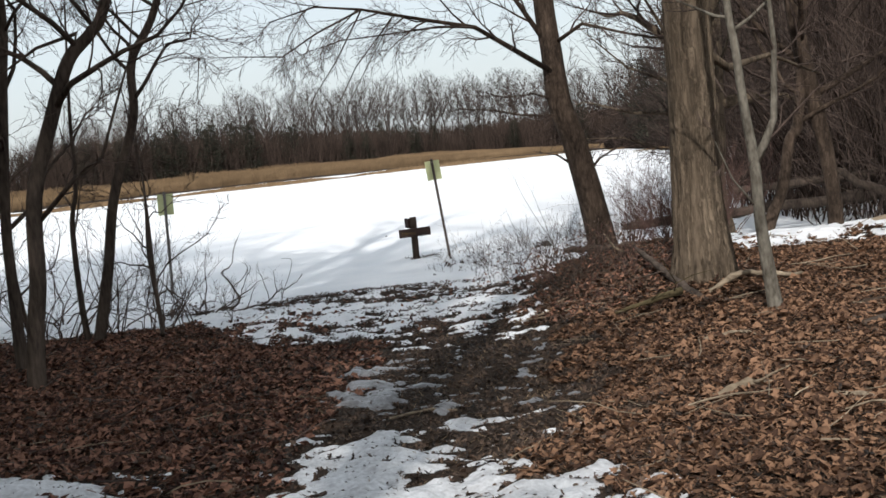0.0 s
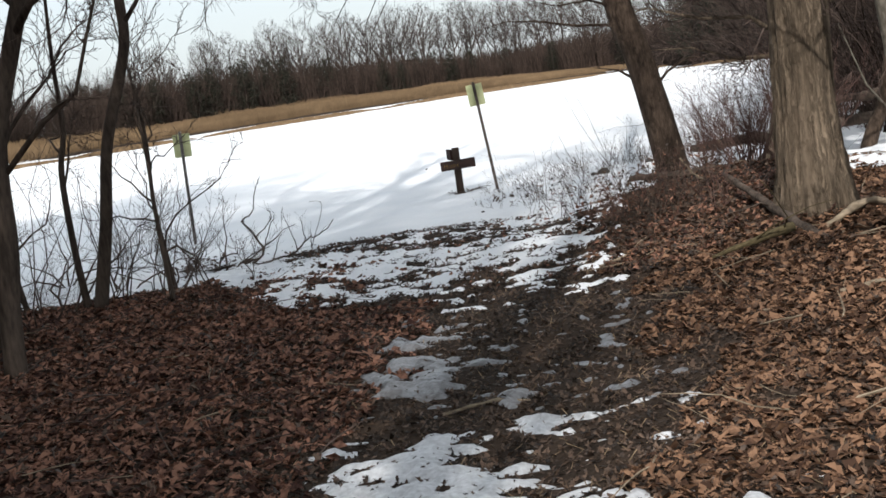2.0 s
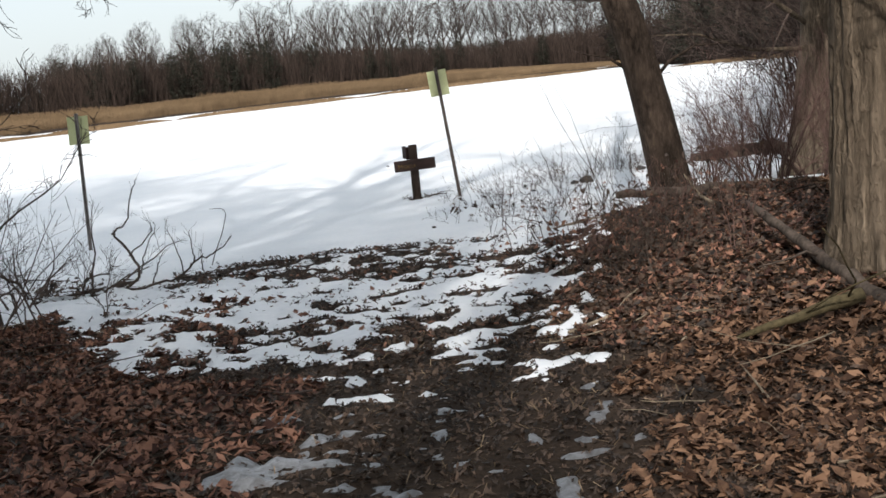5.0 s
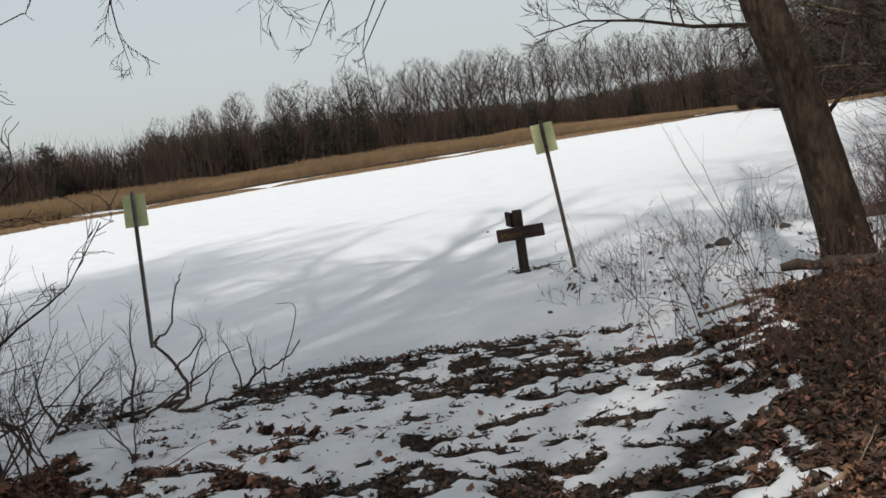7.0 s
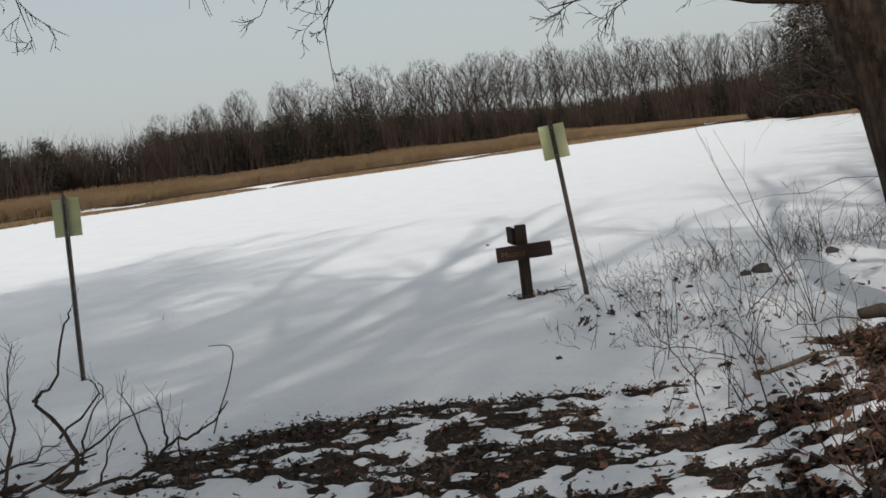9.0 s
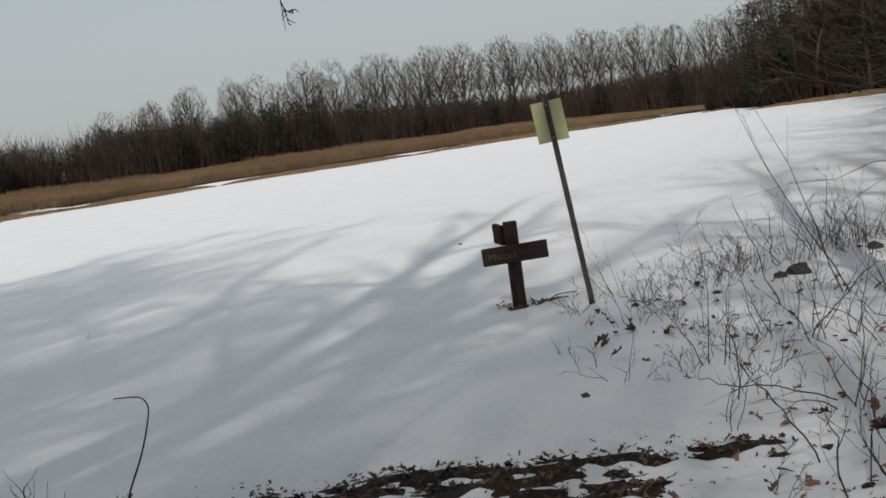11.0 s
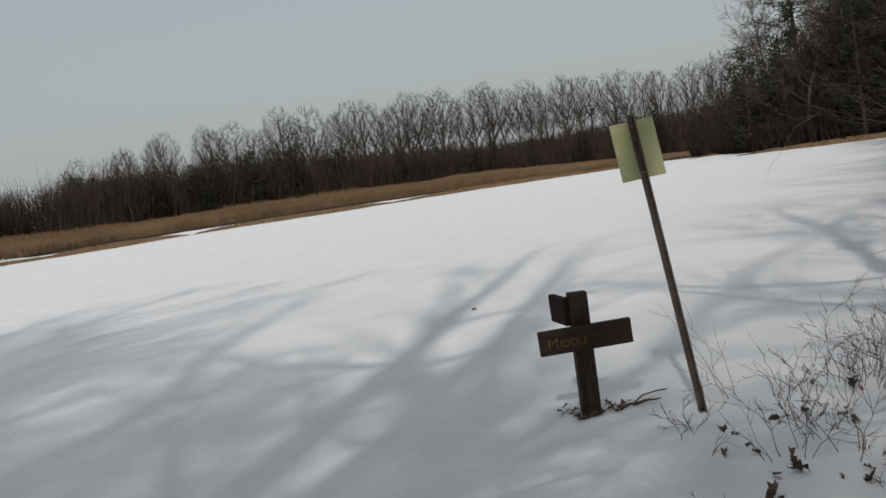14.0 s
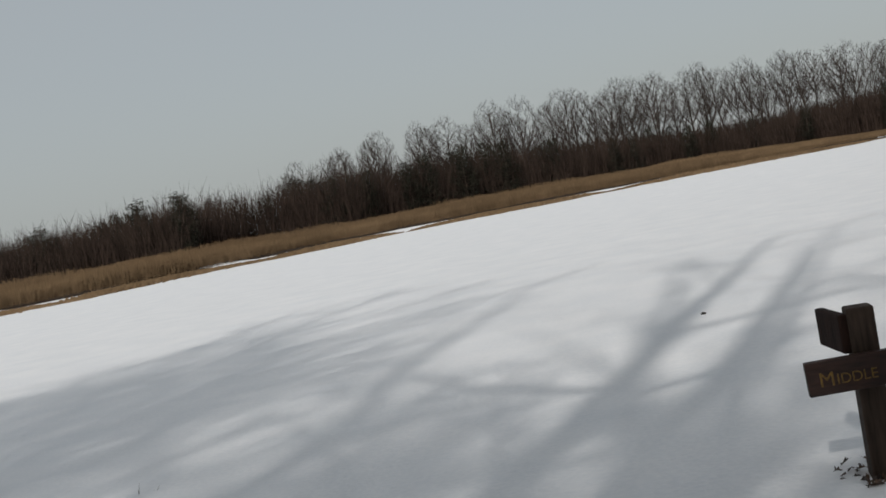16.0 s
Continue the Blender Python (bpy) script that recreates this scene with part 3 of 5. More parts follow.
# leaning tree at the water's edge, with a limb arching over the path
A1 = [(1.25, 15.75, 2.42), (0.68, 15.2, 2.76), (0.32, 15.0, 2.99), (-0.25, 14.95, 3.13), (-0.94, 14.9, 3.31), (-1.45, 14.8, 3.38), (-1.97, 14.7, 3.25)]
A2 = [(0.32, 15.0, 2.99), (-0.1, 14.8, 3.02), (-0.57, 14.6, 2.98), (-1.2, 14.6, 2.96), (-1.72, 14.6, 2.83)]
A3 = [(-0.94, 14.9, 3.31), (-1.44, 14.6, 3.07), (-1.85, 14.6, 2.85), (-2.33, 14.6, 2.9), (-2.77, 14.6, 2.93)]
A4 = [(1.24, 15.8, 2.7), (0.98, 15.7, 3.13), (0.75, 15.6, 3.5), (0.3, 15.3, 4.2), (-0.3, 14.8, 4.7), (-1.0, 14.2, 4.9)]
A5 = [(1.35, 15.8, 1.32), (1.19, 15.8, 1.44), (0.93, 15.75, 1.5)]
A6 = [(1.56, 15.8, 1.2), (1.7, 15.75, 1.35), (1.92, 15.7, 1.46), (2.2, 15.6, 1.44)]
A7 = [(1.24, 15.8, 2.75), (1.6, 15.5, 2.95), (2.1, 15.2, 2.75), (2.6, 15.0, 2.6)]
A8 = [(1.33, 15.8, 1.8), (1.17, 15.75, 1.92), (0.79, 15.6, 1.96), (0.44, 15.5, 2.05), (0.08, 15.4, 2.1), (-0.25, 15.35, 2.05)]
A12 = [(1.25, 15.8, 2.1), (0.95, 15.6, 2.2), (0.6, 15.4, 2.18), (0.3, 15.3, 2.28)]
A9 = [(-0.94, 14.9, 3.31), (-1.3, 15.2, 2.8), (-1.6, 15.4, 2.45), (-1.75, 15.5, 2.25)]
A10 = [(-0.6, 14.95, 3.2), (-1.1, 15.3, 2.7), (-1.35, 15.4, 2.3), (-1.42, 15.5, 2.1)]
A13 = [(-0.6, 14.95, 3.2), (-1.31, 14.9, 2.10), (-1.32, 15.0, 1.79)]
A11 = [(-2.77, 14.6, 2.93), (-2.95, 15.2, 2.55), (-3.0, 15.5, 2.25)]
grown("tree", (1.66, 15.8, 0.18), [(1.66, 15.8, 0.12), (1.62, 15.8, 0.45), (1.55, 15.8, 0.89), (1.41, 15.8, 1.59), (1.28, 15.8, 2.08), (1.24, 15.8, 2.7), (1.2, 15.8, 3.31), (1.1, 15.7, 6), (1.2, 15.6, 10), (1.0, 15.5, 14)],
      [0.20, 0.17, 0.160, 0.150, 0.145, 0.130, 0.12, 0.10, 0.07, 0.02], MIDBARK, "brown leaning trunk with a limb arching over the path", seed=5, crook=0.17, sides=20, rough=0.045, rings=12, crown=14, reach=4.2, first=0.68, density=11, rmin=0.0026,
      limbs=((A1, 0.036, 14, 1.0, 0.12), (A2, 0.016, 10, 0.75, 0.16), (A3, 0.014, 10, 0.75, 0.16), (A4, 0.036, 12, 1.0, 0.1), (A5, 0.018, 2, 0.2, 0.0), (A6, 0.02, 4, 0.3, 0.0), (A7, 0.03, 7, 0.6, 0.0), (A8, 0.02, 10, 0.4, 0.03), (A12, 0.016, 8, 0.4, 0.03), (A9, 0.010, 3, 0.32, 0.1), (A10, 0.009, 3, 0.32, 0.1), (A13, 0.006, 2, 0.12, 0.1), (A11, 0.007, 4, 0.35, 0.1)))
# pale forked sapling
grown("sapling", (1.98, 9.55, 0.29), [(1.99, 9.55, 0.25), (1.93, 9.55, 0.91), (1.92, 9.55, 1.34), (1.88, 9.55, 1.74), (1.85, 9.55, 2.17), (1.82, 9.55, 2.48), (1.78, 9.6, 3.6), (1.7, 9.6, 5.2)],
      [0.055, 0.041, 0.037, 0.032, 0.028, 0.026, 0.021, 0.011], PALEBARK, "slender forked sapling with pale lichened bark", seed=8, sides=12, rough=0.05, crown=6, reach=1.2, first=0.6,
      limbs=(([(1.92, 9.55, 1.34), (2.01, 9.55, 1.49), (2.08, 9.55, 1.64), (2.12, 9.55, 2.14), (2.11, 9.55, 2.45), (2.15, 9.6, 3.6), (2.1, 9.6, 4.6)], 0.034, 6, 0.5, 0),
             ([(1.94, 9.55, 1.0), (1.75, 9.5, 1.25), (1.6, 9.4, 1.6)], 0.01, 3, 0.3, 0)))
# trunk on the near left, half in shade
grown("tree", (-4.12, 9.95, 0.22), [(-4.12, 9.95, 0.18), (-4.10, 9.95, 0.72), (-4.05, 9.95, 1.54), (-3.97, 9.95, 2.35), (-3.88, 9.95, 3.15), (-3.7, 10, 6.5), (-3.6, 10.1, 11), (-3.4, 10.2, 17)],
      [0.215, 0.175, 0.18, 0.19, 0.19, 0.16, 0.11, 0.03], DARKBARK, "straight dark trunk rising from leaf litter", seed=11, sides=40, rough=0.05, rings=18, crown=9, reach=4.5, first=0.66, density=7, rmin=0.0055)
grown("tree", (-3.90, 10.12, 0.22), [(-3.91, 10.12, 0.18), (-3.89, 10.12, 0.72), (-3.84, 10.12, 1.54), (-3.73, 10.12, 2.35), (-3.62, 10.12, 3.15), (-3.2, 10.1, 6.5), (-2.9, 10.1, 11), (-2.8, 10.2, 15)],
      [0.15, 0.125, 0.125, 0.13, 0.13, 0.11, 0.07, 0.02], DARKBARK, "dark trunk growing close against a thicker one", seed=12, sides=32, rough=0.05, rings=18, crown=6, reach=3.6, first=0.68, density=6, rmin=0.0055)
# crooked trees of the clump on the left
grown("tree", (-3.42, 10.1, 0.2), [(-3.42, 10.1, 0.16), (-3.38, 10.1, 0.58), (-3.31, 10.1, 1.0), (-3.28, 10.1, 1.42), (-3.23, 10.1, 1.71), (-3.08, 10.1, 2.11), (-2.88, 10.1, 2.58), (-2.69, 10.1, 2.77), (-2.55, 10.1, 3.0), (-2.2, 10.1, 4.2), (-1.9, 10.1, 6.0)],
      [0.075, 0.066, 0.062, 0.060, 0.058, 0.055, 0.05, 0.042, 0.04, 0.03, 0.01], DARKBARK, "dark crooked trunk leaning over the snow", seed=14, crook=0.3, crown=9, reach=2.0, first=0.5, density=13, rmin=0.0024, rough=0.05,
      limbs=(([(-2.85, 10.1, 2.6), (-2.79, 10.1, 2.78), (-3.11, 10.15, 2.71), (-3.38, 10.2, 2.57), (-3.8, 10.2, 2.5)], 0.022, 6, 0.5, 0), ([(-3.23, 10.1, 1.45), (-2.95, 10.1, 1.72), (-2.72, 10.1, 1.86), (-2.56, 10.1, 2.26), (-2.43, 10.1, 2.56), (-2.3, 10.1, 3.2)], 0.02, 8, 0.5, 0)))
grown("tree", (-3.6, 12.3, 0.24), [(-3.6, 12.3, 0.12), (-3.41, 12.3, 0.86), (-3.27, 12.3, 1.53), (-3.0, 12.3, 2.24), (-2.95, 12.3, 2.75), (-2.67, 12.3, 3.23), (-2.3, 12.3, 4.4), (-2.2, 12.3, 6)],
      [0.06, 0.05, 0.046, 0.042, 0.04, 0.035, 0.025, 0.01], DARKBARK, "thin black crooked trunk at the pond's edge", seed=17, crook=0.3, crown=9, reach=1.8, first=0.45, density=13, rmin=0.0024, rough=0.05)
grown("sapling", (-3.7, 12.35, 0.24), [(-3.68, 12.35, 0.12), (-3.71, 12.35, 0.63), (-3.7, 12.35, 1.31), (-3.62, 12.35, 1.68), (-3.59, 12.35, 2.35), (-3.5, 12.35, 3.4)], [0.034, 0.028, 0.024, 0.02, 0.016, 0.006], DARKBARK,
      "thin dark sapling in the clump at the pond", seed=19, crook=0.3, crown=5, reach=0.9, first=0.3)
grown("tree", (-3.83, 11.0, 0.24), [(-3.84, 11, 0.15), (-3.83, 11, 0.95), (-3.81, 11, 1.51), (-3.69, 11, 2.55), (-3.62, 11, 3.22), (-3.7, 11, 5)], [0.055, 0.045, 0.042, 0.038, 0.034, 0.012], DARKBARK,
      "thin dark trunk standing in the leaf litter", seed=21, crook=0.3, crown=9, reach=1.7, first=0.35, density=12, rmin=0.0024)
for k, (x, y, h) in enumerate(((-4.9, 12.2, 4.2), (-4.4, 12.9, 3.2), (-3.1, 12.9, 2.4), (-4.6, 11.2, 5.0), (-5.6, 11.8, 6.0), (-2.95, 12.2, 2.0))):
    z, r = ground_z(x, y), 0.014 + 0.004 * h
    w = 0.12 * math.sin(5 * k)
    grown("sapling", (x, y, z), [(x, y, z - 0.08), (x + w, y, z + h * 0.3), (x + 0.5 * w, y, z + h * 0.6), (x + 2 * w, y, z + h)], [r, r * 0.8, r * 0.55, 0.005], DARKBARK,
          "thin bare sapling beside the frozen pond", group="saplings by the pond", seed=30 + k, crook=0.3, crown=7, reach=0.9, first=0.2, sides=8, density=6)
# tall crooked trees added out of view, limbs shaped to shade the pond's snow
z = ground_z(-3.7, 4)
grown("tree", (-3.7, 4.0, z), [(-3.7, 4, z - 0.1), (-3.66, 4, 2), (-3.75, 4, 5), (-3.6, 4, 8.5), (-3.5, 4, 11.4), (-3.55, 4, 11.9)], [0.30, 0.24, 0.21, 0.19, 0.17, 0.12], DARKBARK, "unseen tall crooked forking tree, added for its shadows", seed=61, sides=16, crown=3, reach=3.0, first=0.6, rmin=0.006, density=8,
      limbs=(([(-3.5, 4, 11.4), (-3.95, 4, 12.9), (-4.28, 4, 13.8), (-4.52, 4.1, 15.4), (-4.68, 4, 17.0), (-5.08, 4, 19), (-5.0, 4.2, 20.4)], 0.17, 5, 1.5, 0), ([(-3.5, 4, 11.4), (-3.55, 4, 12.9), (-3.63, 4, 13.8), (-3.5, 4, 15.2), (-3.48, 4, 18.4), (-3.33, 4, 22.4)], 0.17, 5, 1.6, 0),
             ([(-3.52, 4, 11.0), (-2.8, 4, 12.4), (-2.44, 4, 13.05), (-2.12, 4, 14.4), (-1.35, 4, 16.6), (-0.2, 4, 18.5), (0.8, 4, 21.7)], 0.12, 8, 2.0, 0), ([(-4.3, 4, 13.9), (-4.9, 4, 15.1), (-5.7, 4, 16.4), (-6.6, 4, 17.6)], 0.05, 6, 1.6, 0)))
z = ground_z(-5.7, 3)
grown("tree", (-5.7, 3.0, z), [(-5.7, 3, z - 0.1), (-5.8, 3, 3), (-6.1, 3, 7), (-6.2, 3, 10.5), (-6.42, 3, 13.2)], [0.28, 0.22, 0.19, 0.16, 0.14], DARKBARK, "unseen tall bare tree, upper limbs shaped for their shadows", seed=62, sides=16, crown=4, reach=3.0, first=0.6, rmin=0.006, density=8,
      limbs=(([(-6.42, 3, 13.0), (-6.3, 3, 13.8), (-6.35, 3, 14.7), (-6.85, 3, 16.6), (-7.05, 3, 18.3), (-7.4, 3, 21.1), (-7.0, 3, 22.8)], 0.15, 8, 1.9, 0), ([(-6.4, 3, 12.6), (-7.2, 3, 14.2), (-8.4, 3, 15.6), (-8.6, 3, 17.5), (-8.5, 3, 18.8), (-7.9, 3, 19.3)], 0.09, 8, 1.9, 0), ([(-6.3, 3, 12.3), (-5.6, 3, 13.6), (-5.1, 3, 13.5), (-4.6, 3.1, 13.3), (-4.2, 3, 12.8)], 0.06, 6, 1.3, 0)))
# unseen tree added behind the start; its high crown shades the near snow
x, y = -1.9, -2.5
z = ground_z(x, y)
grown("tree", (x, y, z), [(x, y, z - 0.1), (x + 0.1, y, 4), (x - 0.15, y, 8), (x + 0.2, y, 12), (x, y, 16), (x + 0.3, y, 19.5)], [0.24, 0.19, 0.17, 0.14, 0.09, 0.03], DARKBARK, "unseen tall bare tree, high crown added for shade", seed=65, sides=14, crown=13, reach=3.4, first=0.70, rmin=0.006, density=9, crook=0.2)
# trees on the right bank
grown("tree", (3.3, 17.4, 0.3), [(3.3, 17.4, 0.05), (3.34, 17.4, 0.45), (3.38, 17.4, 0.9), (3.46, 17.4, 1.6), (3.52, 17.4, 3.5), (3.45, 17.4, 8), (3.55, 17.4, 12)], [0.36, 0.25, 0.20, 0.18, 0.17, 0.12, 0.03], BARK, "thick brown trunk flaring at its base on the bank", seed=64, crook=0.2, sides=28, rough=0.06, rings=12, crown=10, reach=3.0, first=0.5, rmin=0.0045,
      limbs=(([(3.38, 17.4, 1.5), (2.9, 17.0, 1.8), (2.3, 16.8, 1.86), (1.7, 16.6, 2.06), (1.3, 16.5, 2.0)], 0.032, 11, 0.75, 0.04), ([(3.42, 17.4, 1.8), (2.8, 17, 2.25), (2.3, 16.8, 2.45), (1.7, 16.6, 3.0)], 0.032, 11, 0.8, 0.02), ([(3.45, 17.4, 2.3), (2.9, 17, 2.8), (2.5, 16.8, 3.5), (2.2, 16.6, 4.2)], 0.035, 11, 0.9, 0.0),
             ([(3.35, 17.4, 1.3), (2.7, 17.1, 1.35), (2.2, 17, 1.55), (1.6, 16.9, 1.6)], 0.025, 10, 0.6, 0.05), ([(3.45, 17.4, 2.0), (3.6, 16.8, 2.6), (3.5, 16.0, 2.9), (3.7, 15.2, 3.4)], 0.03, 9, 0.7, 0.0)))
grown("tree", (3.23, 14.5, 0.15), [(3.2, 14.5, 0.05), (3.36, 14.5, 0.5), (3.52, 14.5, 0.84), (3.63, 14.5, 1.33), (3.77, 14.5, 1.7), (3.9, 14.5, 3.5), (3.8, 14.5, 7)], [0.085, 0.07, 0.065, 0.06, 0.058, 0.05, 0.02], MIDBARK,
      "brown trunk leaning away over the snow", seed=41, crown=9, reach=2.2, first=0.62)
grown("tree", (4.06, 14.5, 0.1), [(4.06, 14.5, 0.0), (4.08, 14.5, 0.66), (4.01, 14.5, 1.36), (3.95, 14.5, 1.7), (3.75, 14.5, 3.5), (3.8, 14.5, 8)], [0.10, 0.08, 0.085, 0.09, 0.085, 0.03], MIDBARK,
      "tan trunk among the thicket on the bank", seed=43, crown=9, reach=2.2, first=0.62)


# ---- woods further off, grown once and repeated ----
def wild_tree(name, seed, height, bark, label, group, radius, reach, twig, rmin, fork=0.35, crown=13, density=9, rise=(0.4, 1.1), seg=(3, 2)):
    rng = random.Random(seed)
    pts, r = [(0, 0, 0)], []
    x = y = 0.0
    for k in range(1, 6):
        x, y = x + rng.gauss(0, 0.032 * height), y + rng.gauss(0, 0.032 * height)
        pts.append((x, y, height * k / 5 * 0.92))
    return grown(name, (0, 0, 0), pts, [radius * (1 - 0.17 * k) for k in range(6)], bark, label, "tree", group, (), seed, twig, 7, crown, reach, 0, density, rmin, fork, rise, 0.0, 4, seg)


def domed_tree(seed, height, label, group):
    """A slender bare tree: steep limbs rising from a straight trunk into a domed crown of fine twigs."""
    rng, pick = random.Random(seed), np.random.default_rng(seed)
    tree = thing("tree", (0, 0, 0), label, "tree", group)
    trunk = bent((0, 0, -0.1), (rng.gauss(0, 0.03), rng.gauss(0, 0.03), 1), height * 0.86, 8, rng, 0.03)
    g = Geo()
    g.tube(trunk, [0.16, 0.145, 0.13, 0.115, 0.095, 0.075, 0.05, 0.03, 0.012], 7)
    part("trunk", g, FARBARK, tree)
    mid, wide, tall = height * 0.64, height * rng.uniform(0.18, 0.225), height * 0.37

    def inside(count, low, high):
        d = pick.normal(0, 1, (count, 3))
        d[:, 2] = np.abs(d[:, 2]) * 1.1 - 0.55
        d /= np.linalg.norm(d, axis=1)[:, None]
        return d * pick.uniform(low, high, (count, 1)) ** 0.6 * np.array([wide, wide, tall]) + np.array([0, 0, mid])

    nodes = [(p, 0.10) for p in trunk[3:]]

    def join(targets, steep, girth, least, cap, store, geo, sides, n):
        """Ties each target to a lower place on the wood grown so far."""
        base = np.array([tuple(p) for p, r in nodes])
        fresh = []
        for q in targets:
            gap = base - q
            far = np.linalg.norm(gap, axis=1) + np.where(gap[:, 2] > -steep * np.hypot(gap[:, 0], gap[:, 1]), 50, 0)
            k = int(np.argmin(far))
            if far[k] > cap:
                continue
            a, b = Vector(base[k].tolist()), Vector(q.tolist())
            bow = (a + b) / 2 + Vector((b.x - a.x, b.y - a.y, 0)) * 0.16 + Vector((rng.gauss(0, 1), rng.gauss(0, 1), 0)) * 0.04 * (b - a).length
            path = [a * (1 - t) ** 2 + bow * 2 * t * (1 - t) + b * t * t for t in [i / n for i in range(n + 1)]]
            radii = [max(least, girth * (1 - 0.75 * i / n)) for i in range(n + 1)]
            target = Geo() if geo is None else geo
            target.tube(path, radii, sides, False)
            if geo is None:
                part("limb", target, FARBARK, tree)
            if store:
                fresh += [(p, 0.0) for p in path[1:]]
        nodes.extend(fresh)

    twigs = Geo()
    join(inside(10, 0.5, 0.75), 1.5, 0.075, 0.024, 30, True, None, 5, 5)
    join(inside(55, 0.3, 0.9), 0.9, 0.034, 0.014, 3.4, True, twigs, 3, 3)
    join(inside(260, 0.55, 1.0), 0.5, 0.015, 0.009, 1.8, True, twigs, 3, 2)
    join(inside(700, 0.75, 1.05), 0.45, 0.011, 0.008, 1.1, False, twigs, 3, 1)
    tagged(part("twig_spray", twigs, FARBARK, tree), kind="stuff")
    return tree


far_kinds = [domed_tree(60 + k, 11.6 + 0.25 * (k % 3), "bare grey tree in the far tree line", "trees of the far shore") for k in range(7)]
rng = random.Random(77)
spots = []
for k in range(78):
    x = -55 + k * 1.22 + rng.uniform(-0.6, 0.6)
    dist = max(shore(x) + 32, 132 if x > -45 else 120) + rng.uniform(-3, 9)
    size = np.interp(x, [-56, -47, -42, -33, -24, -4, 15, 40], [0.46, 0.56, 0.66, 0.81, 0.91, 0.92, 0.80, 0.74]) * rng.uniform(0.9, 1.07)
    spots.append((x, dist, float(size), rng.uniform(0, 360)))
for k, (x, y, s, turn) in enumerate(spots):
    src = far_kinds[k % 7]
    m = pose(x, y, ground_z(x, y) - 0.1, 0, 0, turn)
    if k < 7:
        src.matrix_basis = m @ Matrix.Diagonal((s, s, s, 1))
    else:
        c = copy_thing(src, m)
        c.scale = (s, s, s)

near_kinds = [wild_tree("tree", 90 + k, 13 + k, DARKBARK, "bare dark tree in the dense woods", "trees of the woods", 0.17 + 0.02 * k, 4.2, TWIG, 0.008, 0.28, 18, 13) for k in range(3)]
rng = random.Random(5)
places = []
while len(places) < 70:
    y = rng.uniform(13, 100)
    x = float(right_bank(np.array(y))) + 1.0 + abs(rng.gauss(0, 5.0)) + (2.5 if y < 20 else 0)
    if all((x - a) ** 2 + (y - b) ** 2 > 2.2 for a, b in places):
        places.append((x, y))
places += [(7.5, 9.5), (9, 12), (6.8, 6), (8, 3), (-8, 9.5), (-8.1, 12.1), (-9.5, 7), (-11, 12), (-8.7, 4.3)]      # both sides of the path
places += [(16.5, 85), (17.5, 83), (18.6, 82), (19.5, 80), (20.5, 79), (21.7, 78), (23, 77), (24.5, 76), (26, 74), (28, 72), (17.2, 88), (19, 86), (30, 71)]     # edge of the pine stand
places += [(-6.5, -1.5), (7.5, -3), (-8, -9), (7, -9), (-2.6, -13), (-13, 2), (12, 4), (-5, 1.5), (-6.5, 3.5), (-4.6, -6), (-9.5, 1), (-9, -4), (-11, -1), (-8.5, 14.5), (-10, 10), (-6.2, 9.0), (-8.0, 7.3), (-3.1, -0.6), (-4.2, -1.6), (-3.2, -3.5), (4.6, -4.0)]    # behind and to the left, out of view, added largely for shade
for k, (x, y) in enumerate(places):
    s = rng.uniform(0.75, 1.1) * (0.62 if y > 60 else 1.12 if y < 2 else 1)
    m = pose(x, y, ground_z(x, y) - 0.1, 0, 0, rng.uniform(0, 360))
    if k < 3:
        near_kinds[k].matrix_basis = m @ Matrix.Diagonal((s, s, s, 1))
    else:
        copy_thing(near_kinds[k % 3], m).scale = (s, s, s)


def pine(name, seed, height, label, group):
    rng = random.Random(seed)
    tree = thing(name, (0, 0, 0), label, "tree", group)
    g = Geo()
    g.tube([(0, 0, -0.1), (0.05, 0, height * 0.5), (0, 0.05, height)], [height * 0.018, height * 0.012, 0.02], 8)
    part("trunk", g, DARKBARK, tree)
    b, c = Geo(), Geo()
    n = int(height * 7)
    for k in range(n):
        t = 0.05 + 0.95 * k / n
        z, a = height * t, k * 2.4 + rng.uniform(-0.5, 0.5)
        le = height * 0.31 * (1.08 - t) ** 0.4 * rng.uniform(0.5, 1.05) + 0.1
        q = bent((0, 0, z), (math.cos(a), math.sin(a), rng.uniform(-0.1, 0.35)), le, 4, rng, 0.1, 0.03)
        b.tube(q, [0.035, 0.028, 0.02, 0.014, 0.008], 4, False)
        for i in range(int(16 + le * 40)):
            p, d = along(q, rng.uniform(0.2, 0.999))
            o = Vector((rng.gauss(0, 0.20), rng.gauss(0, 0.20), rng.gauss(0, 0.20)))
            u = Vector((rng.gauss(0, 1), rng.gauss(0, 1), rng.gauss(0, 0.6))).normalized() * rng.uniform(0.07, 0.17)
            w = u.cross(Vector((rng.gauss(0, 1), rng.gauss(0, 1), rng.gauss(0, 1)))).normalized() * 0.035
            e = p + o
            c.quad(e - u - w * 0.4, e - w, e + u, e + w)
    tagged(part("bough_frame", b, DARKBARK, tree), kind="stuff")
    tagged(part("crown", c, NEEDLE, tree), kind="stuff")
    return tree


